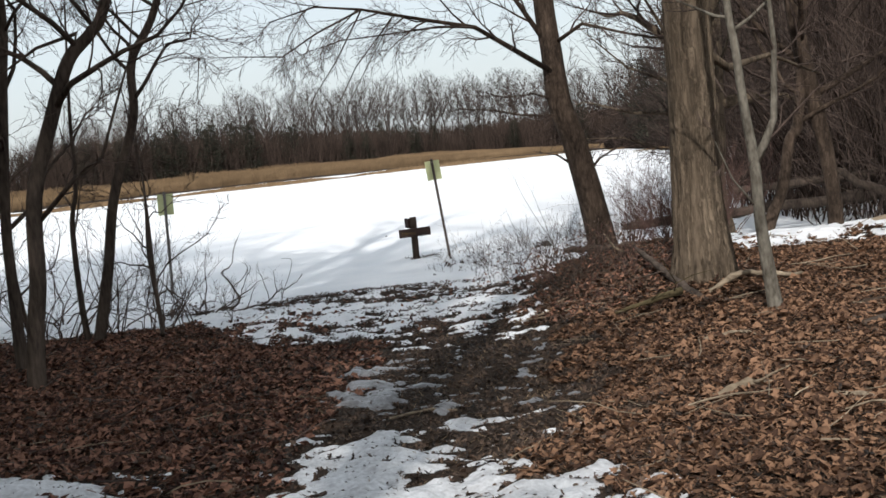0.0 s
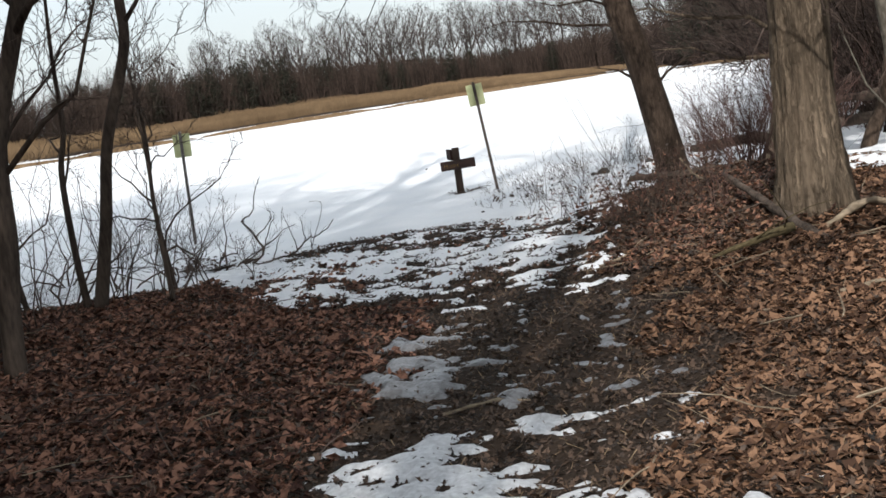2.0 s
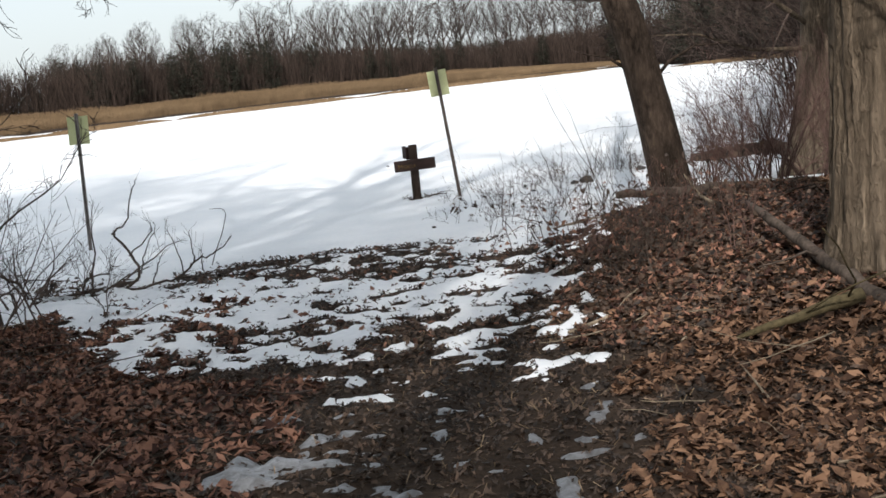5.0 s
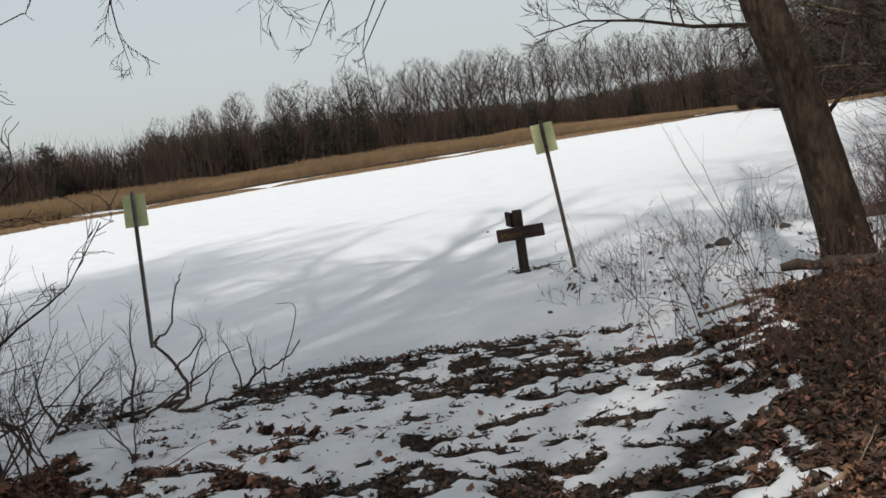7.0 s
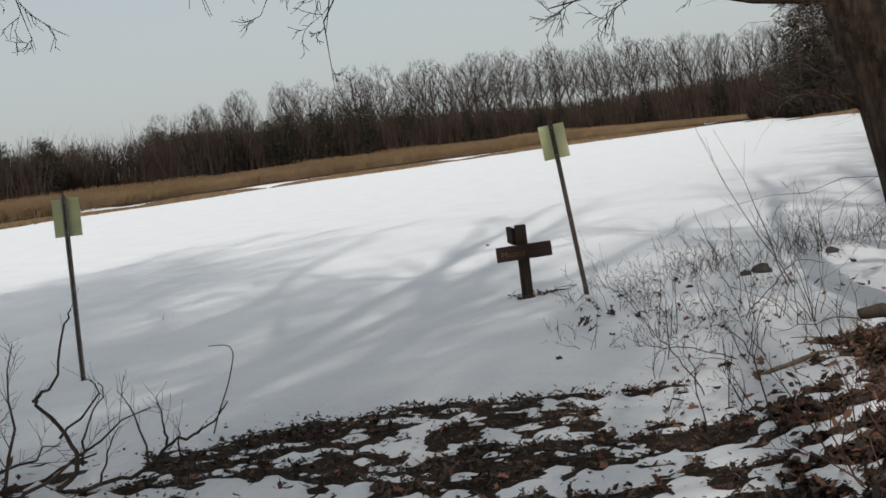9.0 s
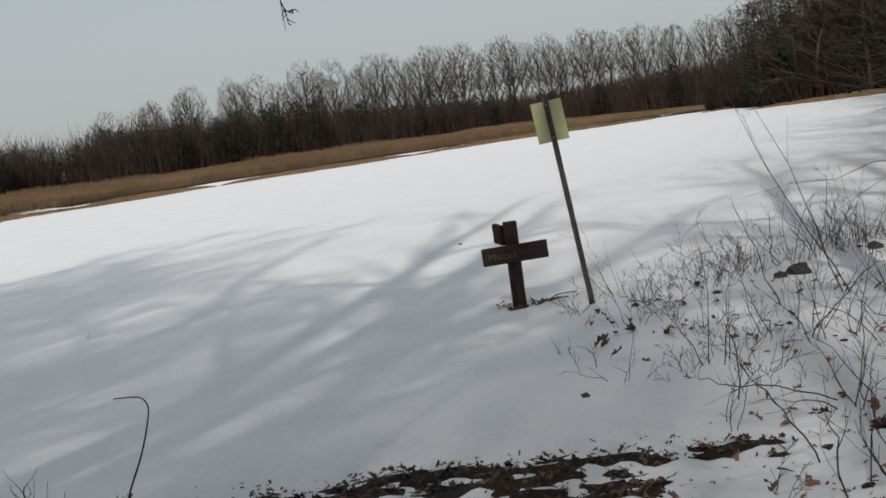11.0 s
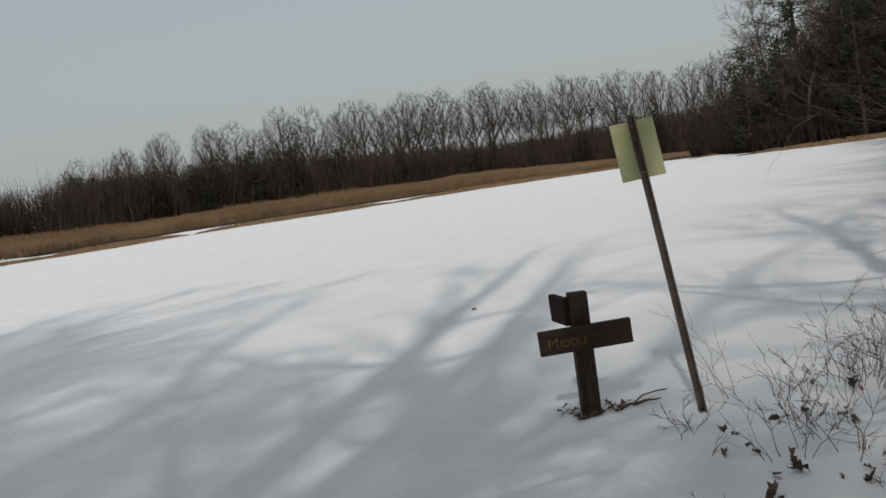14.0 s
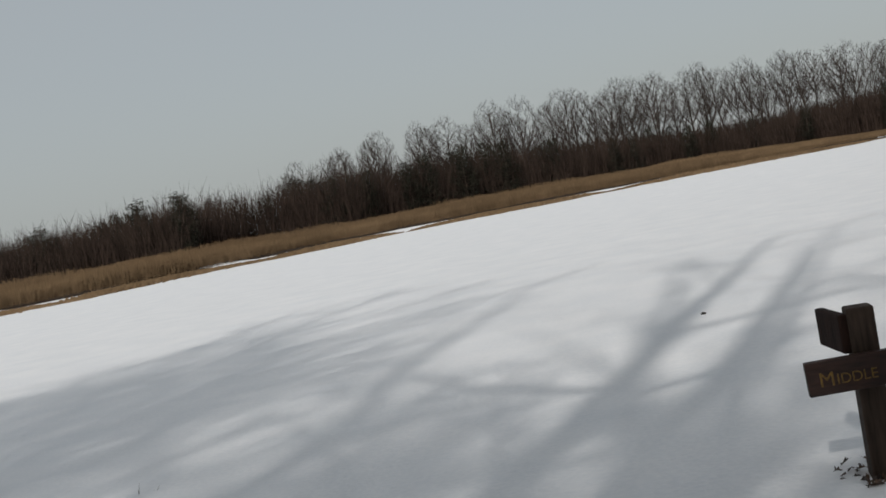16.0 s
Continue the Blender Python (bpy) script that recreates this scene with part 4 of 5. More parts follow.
pines = [pine("pine", 200 + k, h, "dark green pine, at the pond's edge or added unseen for shade", "pines") for k, h in enumerate((6.5, 9.5, 14))]
rng = random.Random(9)
# the six listed with negative x are unseen, added behind to shade the litter
stands = [(16.5, 84, 0), (18, 86, 2), (20.5, 82, 2), (23, 84, 2), (25.5, 80, 2), (28, 78, 2), (22, 90, 2), (31, 74, 1), (26, 72, 1), (15.2, 88, 0), (33, 80, 2), (12, 44, 1), (16, 52, 2), (9.5, 34, 1), (13, 30, 2), (-4.5, -3.5, 1), (-5.0, -6.4, 2), (-6.5, -5, 2), (-8.2, -1.5, 1), (-5.2, -9, 2), (-10.5, 1, 1), (19, 78, 1), (21, 75, 1), (23.5, 74, 1), (30, 70, 2), (35, 72, 2), (20, 80, 2), (22, 78, 2), (24.5, 77.5, 2), (27, 75, 2), (29, 73.5, 2)]
for k in range(46):
    x = -74 + k * 2.05 + rng.uniform(-0.7, 0.7)
    if x > -16 and rng.random() < 0.5:
        continue
    stands.append((x, max(float(shore(x)) + 26, 127 if x > -45 else 112) + rng.uniform(-2, 3), 0))
placed = set()
for x, y, kind in stands:
    far = y > 100
    s = (float(np.interp(x, [-75, -55, -40, -20, -12, 5, 30], [0.74, 0.84, 0.95, 0.88, 0.72, 0.62, 0.6])) if far else 0.9) * rng.uniform(0.85, 1.15)
    m = pose(x, y, ground_z(x, y), 0, 0, rng.uniform(0, 360))
    if kind not in placed:
        placed.add(kind)
        pines[kind].matrix_basis = m @ Matrix.Diagonal((s, s, s, 1))
    else:
        copy_thing(pines[kind], m).scale = (s, s, s)


# ---- brush, reeds, weeds ----
def brush(name, count, spots, height, mat, label, width, category="brush", lean=0.16, forks=2, seed=1, segs=3, crook=0.12):
    """A thicket of upright forked stems too many to count."""
    rng = random.Random(seed)
    g = Geo()
    at = [spots(rng) for _ in range(count)]
    zs = land(np.array([a[0] for a in at]), np.array([a[1] for a in at])) - 0.03
    for (x, y, k), z in zip(at, zs.tolist()):
        h = height * k * rng.uniform(0.6, 1.15)
        q = bent((x, y, z), (rng.gauss(0, lean), rng.gauss(0, lean), 1), h, segs, rng, crook)
        g.tube(q, [width * (1 - 0.8 * i / segs) for i in range(segs + 1)], 3, False)
        for _ in range(forks):
            p, d = along(q, rng.uniform(0.25, 0.9))
            q2 = bent(p, d + Vector((rng.gauss(0, 0.5), rng.gauss(0, 0.5), 0.2)), h * rng.uniform(0.25, 0.5), segs - 1, rng, crook + 0.03)
            g.tube(q2, [width * (0.6 - 0.45 * i / (segs - 1)) for i in range(segs)], 3, False)
    return tagged(new(name, g.mesh(name, mat, False)), label, category, kind="stuff")


def far_belt(rng):
    x = rng.uniform(-100, 45)
    return x, max(float(shore(x)) + 24, 124 if x > -45 else 108) + rng.uniform(0, 22), float(np.interp(x, [-75, -55, -40, -25, -14, 0, 20, 40], [0.95, 1.05, 1.2, 1.15, 1.0, 0.75, 0.85, 1.1]))


def right_belt(rng):
    y = rng.uniform(17, 104)
    return float(right_bank(np.array(y))) + 0.8 + abs(rng.gauss(0, 5)), y, rng.uniform(0.5, 1.3)


def conifer_foot(rng):
    x = 15 + 30 * rng.random() ** 1.3
    return x, rng.uniform(float(shore(x)) - 24, float(shore(x)) + 4), rng.uniform(0.5, 1.4) * min(1.0, 0.22 + 0.11 * (x - 15))


def near_belt(rng):
    y = rng.uniform(14.5, 38)
    return float(right_bank(np.array(y))) + 0.8 + 9 * rng.random() ** 1.3, y, rng.uniform(0.4, 1.2)


brush("thicket", 2500, near_belt, 5.0, TWIG, "tall tangled leafless thicket on the bank", 0.008, forks=6, seed=7, lean=0.35, segs=5, crook=0.24)
brush("far_brush", 42000, far_belt, 4.6, FARBRUSH, "dark leafless brush below the far trees", 0.034, forks=2, seed=2, segs=2, lean=0.09)
brush("woodland_brush", 6500, right_belt, 3.6, FARBRUSH, "tangled leafless brush in the woods", 0.016, forks=4, seed=3, segs=2)
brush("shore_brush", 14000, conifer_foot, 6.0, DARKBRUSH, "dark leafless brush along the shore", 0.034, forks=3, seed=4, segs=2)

def reed_field(name, count, seed, front, deep, tall, width, label, keep):
    r = np.random.default_rng(seed)
    x = r.uniform(-112, 44, count)
    d = r.random(count) ** 1.25
    y = shore(x) + front + d * deep(x) + 3.0 * fbm(x * 0.07, x * 0 + 0.5, 6)
    ok = keep(x, y) & (r.random(count) < smooth(26, 10, x))
    x, y, d = x[ok], y[ok], d[ok]
    n = len(x)
    h = r.uniform(0.7, 1.1, n) * tall(x, d) * (1 + 0.35 * fbm(x * 0.25, y * 0.25, 15, 3))
    z, w, l = np.maximum(land(x, y), snow_top(x, y)), r.uniform(0.5, 1.2, n) * width, r.normal(0, 0.14, n)
    v = np.stack([np.stack([x - w, y, z], 1), np.stack([x + w, y, z], 1), np.stack([x + w * 0.6 + l, y + 0.1, z + h], 1), np.stack([x - w * 0.6 + l, y + 0.1, z + h * 0.93], 1)], 1).reshape(-1, 3)
    f = np.arange(4 * n).reshape(-1, 4)
    tagged(new(name, mesh_of(name, v, f, REED, False)), label, "reeds", kind="stuff")


reed_field("reed_bed", 210000, 12, 3.2, lambda x: np.interp(x, [-60, -30, 0, 20, 36], [34, 30, 20, 9, 4]), lambda x, d: np.interp(x, [-60, -20, 0, 9, 17], [1.5, 1.3, 0.9, 0.5, 0.12]) * (0.7 + 0.4 * d),
           0.016, "brown dry reeds along the far shore", lambda x, y: y > 0)
def sedge_strip(x0, y0, x1, y1, wide, count, seed):
    r = np.random.default_rng(seed)
    t, u = r.random(count), r.normal(0, 0.35, count)
    bend = 3.0 * fbm(t * 3, t * 0, seed, 2)
    le = math.hypot(x1 - x0, y1 - y0)
    taper = np.sin(math.pi * np.clip(t, 0.02, 0.98)) ** 0.5
    x = x0 + (x1 - x0) * t - (y1 - y0) / le * (u * wide * taper + bend)
    y = y0 + (y1 - y0) * t + (x1 - x0) / le * (u * wide * taper + bend)
    z, h, w = np.maximum(land(x, y), snow_top(x, y)) - 0.02, r.uniform(0.12, 0.34, count) * taper, r.uniform(0.05, 0.14, count)
    v = np.stack([np.stack([x - w, y, z], 1), np.stack([x + w, y, z], 1), np.stack([x + w * 0.6, y + 0.05, z + h], 1), np.stack([x - w * 0.6, y + 0.05, z + h * 0.9], 1)], 1).reshape(-1, 3)
    tagged(new("sedge_strip", mesh_of("sedge_strip", v, np.arange(4 * count).reshape(-1, 4), REED, False)), "low brown sedge in a strip on the snow", "reeds", kind="stuff")


for k, (x0, y0, x1, y1, wide, count) in enumerate(((-48, 58, -34.5, 73, 3.5, 5200), (-36, 71, -29, 86, 2.6, 3600), (-29.5, 84, -21, 91, 2.0, 2200), (-20, 90, -8, 101, 2.2, 2600), (-9, 100, 12, 106, 1.8, 2400), (14, 100, 26, 92, 1.6, 1500), (13, 83, 28, 67.5, 0.9, 1500), (28, 67.5, 46, 54, 0.9, 1500), (-58, 56, -46, 61, 3.0, 3000))):
    sedge_strip(x0, y0, x1, y1, wide, count, 500 + k)


def shrub(name, x, y, stems, height, mat, label, category, group, seed, spread=0.5, kids=5, depth=1, r=0.007, lean=(0, 0), crook=0.16):
    rng = random.Random(seed)
    z = top_z(x, y)
    ob = thing(name, (x, y, z), label, category, group)
    twigs = Geo()
    for _ in range(stems):
        a = rng.uniform(0, 2 * math.pi)
        s = Geo()
        q = bent((0.06 * math.cos(a), 0.06 * math.sin(a), -0.05), (spread * math.cos(a) * rng.random() + lean[0], spread * math.sin(a) * rng.random() + lean[1], 1), height * rng.uniform(0.55, 1.1), 6, rng, crook, 0.01)
        s.tube(q, [r * (1 - 0.8 * i / 6) for i in range(7)], 5)
        part("stem", s, mat, ob)
        sprout(twigs, q, r * 0.8, kids, depth, rng, height * 0.36, 0.8, 0.04, 0, 0.25, 0.0016, 3)
    if twigs.v:
        tagged(part("twig_spray", twigs, mat, ob), kind="stuff")
    return ob


for k, (x, y, st, h) in enumerate(((-3.45, 14.5, 3, 0.9), (-2.95, 14.2, 3, 0.8), (-3.9, 14.0, 4, 1.1), (-4.6, 14.6, 5, 1.1), (-3.3, 13.6, 3, 0.8), (-5.4, 14.0, 6, 1.4), (-4.1, 13.0, 4, 1.2))):
    shrub("shrub", x, y, st, h, TWIG, "bare dark shrub with crooked stems in the snow", "shrub", "shrubs by the pond", 300 + k, 1.1, 6, 1, 0.011, crook=0.34)
for k, (x, y, st, h) in enumerate(((-4.1, 12.3, 5, 1.9), (-3.5, 12.6, 4, 1.6), (-3.05, 12.5, 5, 1.4), (-2.7, 12.7, 2, 0.9), (-4.7, 12.0, 6, 2.1), (-3.8, 11.6, 3, 1.4), (-5.3, 12.6, 6, 2.0))):
    shrub("shrub", x, y, st, h, TWIG, "thicket of thin upright leafless stems", "shrub", "thin thicket by the pond", 310 + k, 0.4, 4, 1, 0.007, crook=0.2)
for k, (x, y, st, h) in enumerate(((2.4, 15.3, 24, 1.25), (2.85, 15.7, 22, 1.35), (2.5, 16.6, 20, 1.15), (3.3, 16.4, 18, 1.3), (2.3, 17.8, 14, 0.9), (3.0, 18.4, 16, 1.1), (2.1, 16.4, 14, 0.9))):
    shrub("shrub", x, y, st, h, REDTWIG, "dense reddish leafless shrub on the bank", "shrub", "reddish shrubs", 330 + k, 1.0, 7, 1, 0.0065)
for k, (x, y, st, h) in enumerate(((0.62, 13.0, 9, 0.5), (0.9, 12.4, 10, 0.55), (1.15, 13.3, 10, 0.5), (0.8, 11.8, 8, 0.45), (1.35, 11.9, 9, 0.5), (1.5, 12.9, 8, 0.6), (1.3, 14.4, 8, 0.5), (0.7, 12.3, 5, 0.5), (0.95, 12.7, 5, 0.55), (1.3, 12.7, 5, 0.5), (0.6, 13.4, 6, 0.55), (1.0, 13.0, 7, 0.55), (0.72, 12.8, 6, 0.5), (1.05, 12.2, 6, 0.5), (1.5, 14.0, 6, 0.5))):
    clump = shrub("shrub", x, y, st, h, DARKBARK if k % 2 else REDTWIG, "low dark brambly shrub among dead leaves", "shrub", "brambles", 350 + k, 0.9, 3, 1, 0.004)
    rng, g = random.Random(900 + k), Geo()
    for _ in range(46):
        p = Vector((rng.gauss(0, 0.17), rng.gauss(0, 0.17), rng.uniform(0.05, h * 0.75)))
        u = Vector((rng.gauss(0, 1), rng.gauss(0, 1), rng.gauss(0, 1))).normalized() * rng.uniform(0.014, 0.03)
        w = u.cross(Vector((rng.gauss(0, 1), rng.gauss(0, 1), rng.gauss(0, 1)))).normalized() * rng.uniform(0.007, 0.013)
        g.quad(p - u, p + w, p + u, p - w * 0.8 + Vector((0, 0, 0.006)))
    tagged(part("hanging_leaves", g, LEAF if k % 3 == 0 else DARKLEAF, clump, "withered russet leaves", False), kind="stuff")
for k, (x, y, st, h) in enumerate(((-4.3, 12.7, 4, 1.5), (-3.75, 12.9, 3, 1.2), (-3.3, 12.95, 3, 1.0), (-2.9, 12.75, 2, 0.8), (-4.9, 12.9, 5, 1.6), (-2.55, 13.0, 2, 0.6))):
    shrub("shrub", x, y, st, h, DARKBARK, "tangled dark leafless shrub by the pond", "shrub", "tangle by the pond", 810 + k, 1.0, 9, 1, 0.006, crook=0.36)
rng = random.Random(31)
weeds = []
for k in range(74):
    x = -0.1 + 3.9 * rng.random() ** 0.8
    weeds.append((x, 19.55 + 0.45 * x + rng.gauss(0, 0.22 + 0.06 * x)))
weeds += [(rng.uniform(0.0, 1.5), rng.uniform(14.6, 18.4)) for _ in range(24)]
weeds += [(-0.45 + 1.6 * rng.random(), rng.uniform(16.6, 19.2)) for _ in range(17)]
tall = [(rng.uniform(0.2, 1.3), rng.uniform(14.2, 17.8)) for _ in range(14)]
tall += [(1.2 + 2.4 * rng.random(), 20.2 + rng.gauss(0.3, 0.35)) for _ in range(20)]
weeds += [(0.02, 19.0), (0.12, 18.75), (0.0, 18.5), (0.25, 18.9)]
shrub("weed", -0.45, 17.73, 4, 0.16, TWIG, "small dry sprig with a dead leaf in snow", "weeds", "weeds in the snow", 473, 0.8, 2, 0, 0.003)
for k, (x, y) in enumerate(weeds):
    shrub("weed", x, y, rng.randint(2, 5), (rng.uniform(0.18, 0.46) if k % 9 else 0.65) * (0.75 if k >= 74 else 1.0), STRAW if k % 7 == 0 else TWIG, "thin dry weed stalks poking through snow", "weeds", "weeds in the snow", 400 + k, 0.75, 3, 1 if k % 2 else 0, 0.0022, crook=0.28)
for k, (x, y) in enumerate(tall):
    shrub("weed", x, y, 2 + k % 3, rng.uniform(0.45, 0.75), DARKBARK, "tall dark bare stalks standing in snow", "weeds", "tall stalks in the snow", 700 + k, 0.7, 3, 0, 0.0035, crook=0.2)
shrub("weed", 1.3, 18.5, 2, 1.5, TWIG, "tall thin arching stalks in the snow", "weeds", "weeds in the snow", 470, 0.25, 2, 0, 0.005, (-0.42, 0), 0.09)
shrub("weed", -4.66, 21.4, 2, 0.12, TWIG, "tiny sprig poking through snow", "weeds", "weeds in the snow", 471, 0.6, 1, 0, 0.003)
def eased(pts, n=4, jitter=0.0, rng=None):
    """A smooth curve through points."""
    pts, out = [Vector(p) for p in pts], []
    for k in range(len(pts) - 1):
        a, b, c, d = pts[max(k - 1, 0)], pts[k], pts[k + 1], pts[min(k + 2, len(pts) - 1)]
        for i in range(n):
            t = i / n
            p = 0.5 * ((2 * b) + (c - a) * t + (2 * a - 5 * b + 4 * c - d) * t * t + (3 * b - a - 3 * c + d) * t ** 3)
            if jitter:
                p = p + Vector((rng.gauss(0, jitter), rng.gauss(0, jitter), rng.gauss(0, jitter)))
            out.append(p)
    return out + [pts[-1]]


# crooked shrub at the snow's edge, stem by stem
ob = thing("shrub", (-2.7, 14.3, 0.1), "dark crooked shrub with a long low branch", "shrub")
CROOKED = ([(-2.85, 0.06), (-2.73, 0.12), (-2.45, 0.15), (-2.28, 0.2), (-2.17, 0.29), (-2.06, 0.33), (-1.95, 0.37), (-1.88, 0.45)], [(-2.8, 0.08), (-2.59, 0.23), (-2.64, 0.38), (-2.73, 0.54), (-2.73, 0.59), (-2.64, 0.63), (-2.57, 0.84), (-2.51, 0.95)],
           [(-2.59, 0.24), (-2.52, 0.4), (-2.45, 0.54), (-2.42, 0.62)], [(-2.51, 0.14), (-2.45, 0.29), (-2.38, 0.4)], [(-2.25, 0.2), (-2.31, 0.42), (-2.35, 0.57)], [(-2.64, 0.39), (-2.47, 0.55), (-2.48, 0.64)], [(-2.17, 0.29), (-2.18, 0.41), (-2.17, 0.53)], [(-2.12, 0.21), (-2.11, 0.3), (-2.11, 0.37)])
twigs, rng = Geo(), random.Random(51)
for k, pts in enumerate(CROOKED):
    q = [Vector((x + 2.7, 0.05 * math.sin(3 * i + k), z - 0.1)) for i, (x, z) in enumerate(pts)]
    q = eased(q, 4, 0.006, rng)
    r = 0.013 if k < 2 else 0.0065
    g = Geo()
    g.tube(q, [r * (1 - 0.75 * i / (len(q) - 1)) for i in range(len(q))], 6)
    part("stem", g, DARKBARK, ob)
    sprout(twigs, q, r * 0.6, 6, 0, rng, 0.17, 0.8, 0.04, 0, 0.3, 0.0015, 3)
tagged(part("twig_spray", twigs, DARKBARK, ob), kind="stuff")
leaf_carpet("leaf_clump", 130, lambda r, n: (-3.15 + r.normal(0, 0.14, n), 14.25 + r.normal(0, 0.10, n)), 0.06, DARKLEAF, "dark dead leaves heaped at the shrub's foot", 0.13, True)
STALKS = ([(0.47, 13.94, 0.10), (0.38, 13.94, 0.41), (0.34, 13.94, 0.53), (0.27, 13.94, 0.61)],
          [(0.28, 14.91, 0.10), (0.17, 14.91, 0.26), (0.08, 14.91, 0.39), (0.01, 14.91, 0.51)],
          [(0.17, 15.91, 0.10), (0.18, 15.91, 0.28), (0.15, 15.91, 0.42)],
          [(0.19, 14.26, 0.10), (0.16, 14.26, 0.34), (0.14, 14.26, 0.41)],
          [(1.39, 16.00, 0.13), (1.16, 16.00, 0.20), (0.95, 16.00, 0.18), (0.79, 16.00, 0.16)],
          [(0.62, 15.65, 0.10), (0.36, 15.65, 0.17), (0.09, 15.65, 0.22), (-0.02, 15.65, 0.27)],
          [(0.78, 17.18, 0.10), (0.99, 17.18, 0.27), (1.14, 17.18, 0.38), (1.31, 17.18, 0.35)],
          [(0.84, 18.20, 0.10), (0.73, 18.20, 0.42), (0.63, 18.20, 0.69)],
          [(0.96, 18.80, 0.24), (0.94, 18.80, 0.42), (0.97, 18.80, 0.57)],
          [(0.29, 14.23, 0.10), (0.36, 14.23, 0.27)])
for k, pts in enumerate(STALKS):
    base = Vector(pts[0])
    ob = thing("weed", base, "bare arching stalk poking out of snow", "weeds", "stalks in the snow")
    g, twigs, rng = Geo(), Geo(), random.Random(600 + k)
    q = [Vector(p) - base for p in pts]
    q[0].z -= 0.05
    q = eased(q, 4, 0.008, rng)
    g.tube(q, [0.0038 * (1 - 0.6 * i / (len(q) - 1)) for i in range(len(q))], 5)
    part("stem", g, TWIG, ob)
    sprout(twigs, q, 0.004, 5, 0, rng, 0.18, 0.7, 0.03, 0, 0.2, 0.0014, 3)
    tagged(part("twig_spray", twigs, TWIG, ob), kind="stuff")
# thin hooked stalk by the sodden leaves
g = Geo()
ob = thing("stalk", (-2.27, 15.2, top_z(-2.27, 15.2)), "thin hooked dry stalk standing in snow", "weeds")
g.tube(eased([(0, 0, -0.05), (0.06, 0, 0.10), (0.13, 0, 0.24), (0.18, 0, 0.38), (0.18, 0, 0.43), (0.15, 0, 0.455), (0.06, 0, 0.46)]), [0.0045 - 0.0001 * i for i in range(25)], 5)
part("stem", g, TWIG, ob)

g = Geo()
rng = random.Random(18)
for _ in range(1600):
    x, y = rng.gauss(0.15, 0.6), rng.uniform(4.5, 12.2)
    z = ground_z(x, y)
    a, l, h = rng.uniform(0, 6.28), rng.uniform(0.02, 0.07), rng.uniform(0.005, 0.03)
    w = 0.002
    g.quad((x - w, y, z), (x + w, y, z), (x + l * math.cos(a) + w, y + l * math.sin(a), z + h), (x + l * math.cos(a) - w, y + l * math.sin(a), z + h))
tagged(new("dead_grass", g.mesh("dead_grass", STRAW, False)), "flattened dry grass on the path", "grass", kind="stuff")


# ---- fallen wood and stones ----
def twig_litter(name, count, spots, label, mat, seed):
    rng, pick = random.Random(seed), np.random.default_rng(seed)
    xs, ys = spots(pick, count)
    zs = land(xs, ys)
    g = Geo()
    for x, y, z in zip(xs.tolist(), ys.tolist(), zs.tolist()):
        a, le = rng.uniform(0, 6.28), rng.uniform(0.12, 0.55)
        q = bent((x, y, z + rng.uniform(0.015, 0.04)), (math.cos(a), math.sin(a), rng.gauss(0.03, 0.08)), le, 4, rng, 0.12)
        r = rng.uniform(0.002, 0.0055)
        g.tube(q, [r, r, r * 0.85, r * 0.7, r * 0.4], 4, False)
    tagged(new(name, g.mesh(name, mat, False)), label, "twigs", kind="stuff")


twig_litter("fallen_twigs", 1500, on_left, "thin broken twigs lying in leaf litter", TWIG, 3)
twig_litter("pale_twigs", 500, on_left, "thin bleached twigs lying in leaf litter", DEADWOOD, 6)
twig_litter("bank_twigs", 900, on_right, "thin broken twigs lying on the bank", DEADWOOD, 4)

def log(points, radii, mat, label, seed, knots=0):
    rng = random.Random(seed)
    base = points[0]
    ob = thing("fallen_branch" if radii[0] < 0.05 else "log", base, label, "log" if radii[0] >= 0.05 else "branch")
    pts = [Vector(p) - Vector(base) for p in points]
    dense, rr = [], []
    for k in range(len(pts) - 1):
        for i in range(4):
            dense.append(pts[k].lerp(pts[k + 1], i / 4) + Vector((rng.gauss(0, 1), rng.gauss(0, 1), rng.gauss(0, 1))) * radii[0] * 0.3)
            rr.append((radii[k] + (radii[k + 1] - radii[k]) * i / 4) * rng.uniform(0.8, 1.15))
    dense.append(pts[-1])
    rr.append(radii[-1])
    g = Geo()
    g.tube(dense, rr, 10)
    part("wood", g, mat, ob)
    for k in range(knots):
        p, d = along(dense, rng.uniform(0.2, 0.95))
        s = Geo()
        q = bent(p, d + Vector((rng.gauss(0, 0.8), rng.gauss(0, 0.8), rng.uniform(0, 0.8))), rng.uniform(0.2, 0.6), 4, rng, 0.2)
        s.tube(q, [radii[0] * 0.35 * (1 - 0.2 * i) + 0.002 for i in range(5)], 6)
        part("side_branch", s, mat, ob)
    return ob


log([(1.44, 12.1, 0.59), (1.5, 11.6, 0.51), (1.56, 11.1, 0.42), (1.63, 10.6, 0.335), (1.69, 10.2, 0.29)], [0.016, 0.028, 0.033, 0.034, 0.026], DARKBARK, "grey dead limb leaning against the trunk's foot", 1, 1)
log([(1.37, 13.6, 0.62), (1.47, 13.6, 0.46), (1.6, 13.6, 0.37), (1.8, 13.5, 0.36), (2.0, 13.4, 0.35)], [0.008, 0.011, 0.013, 0.014, 0.013], DEADWOOD, "pale bent branch among brambles on the bank", 31)
log([(1.72, 10.55, 0.33), (2.02, 10.6, 0.46), (2.3, 10.6, 0.43), (2.6, 10.8, 0.36)], [0.022, 0.026, 0.02, 0.008], DEADWOOD, "pale bare branch lying over dead leaves", 2, 1)
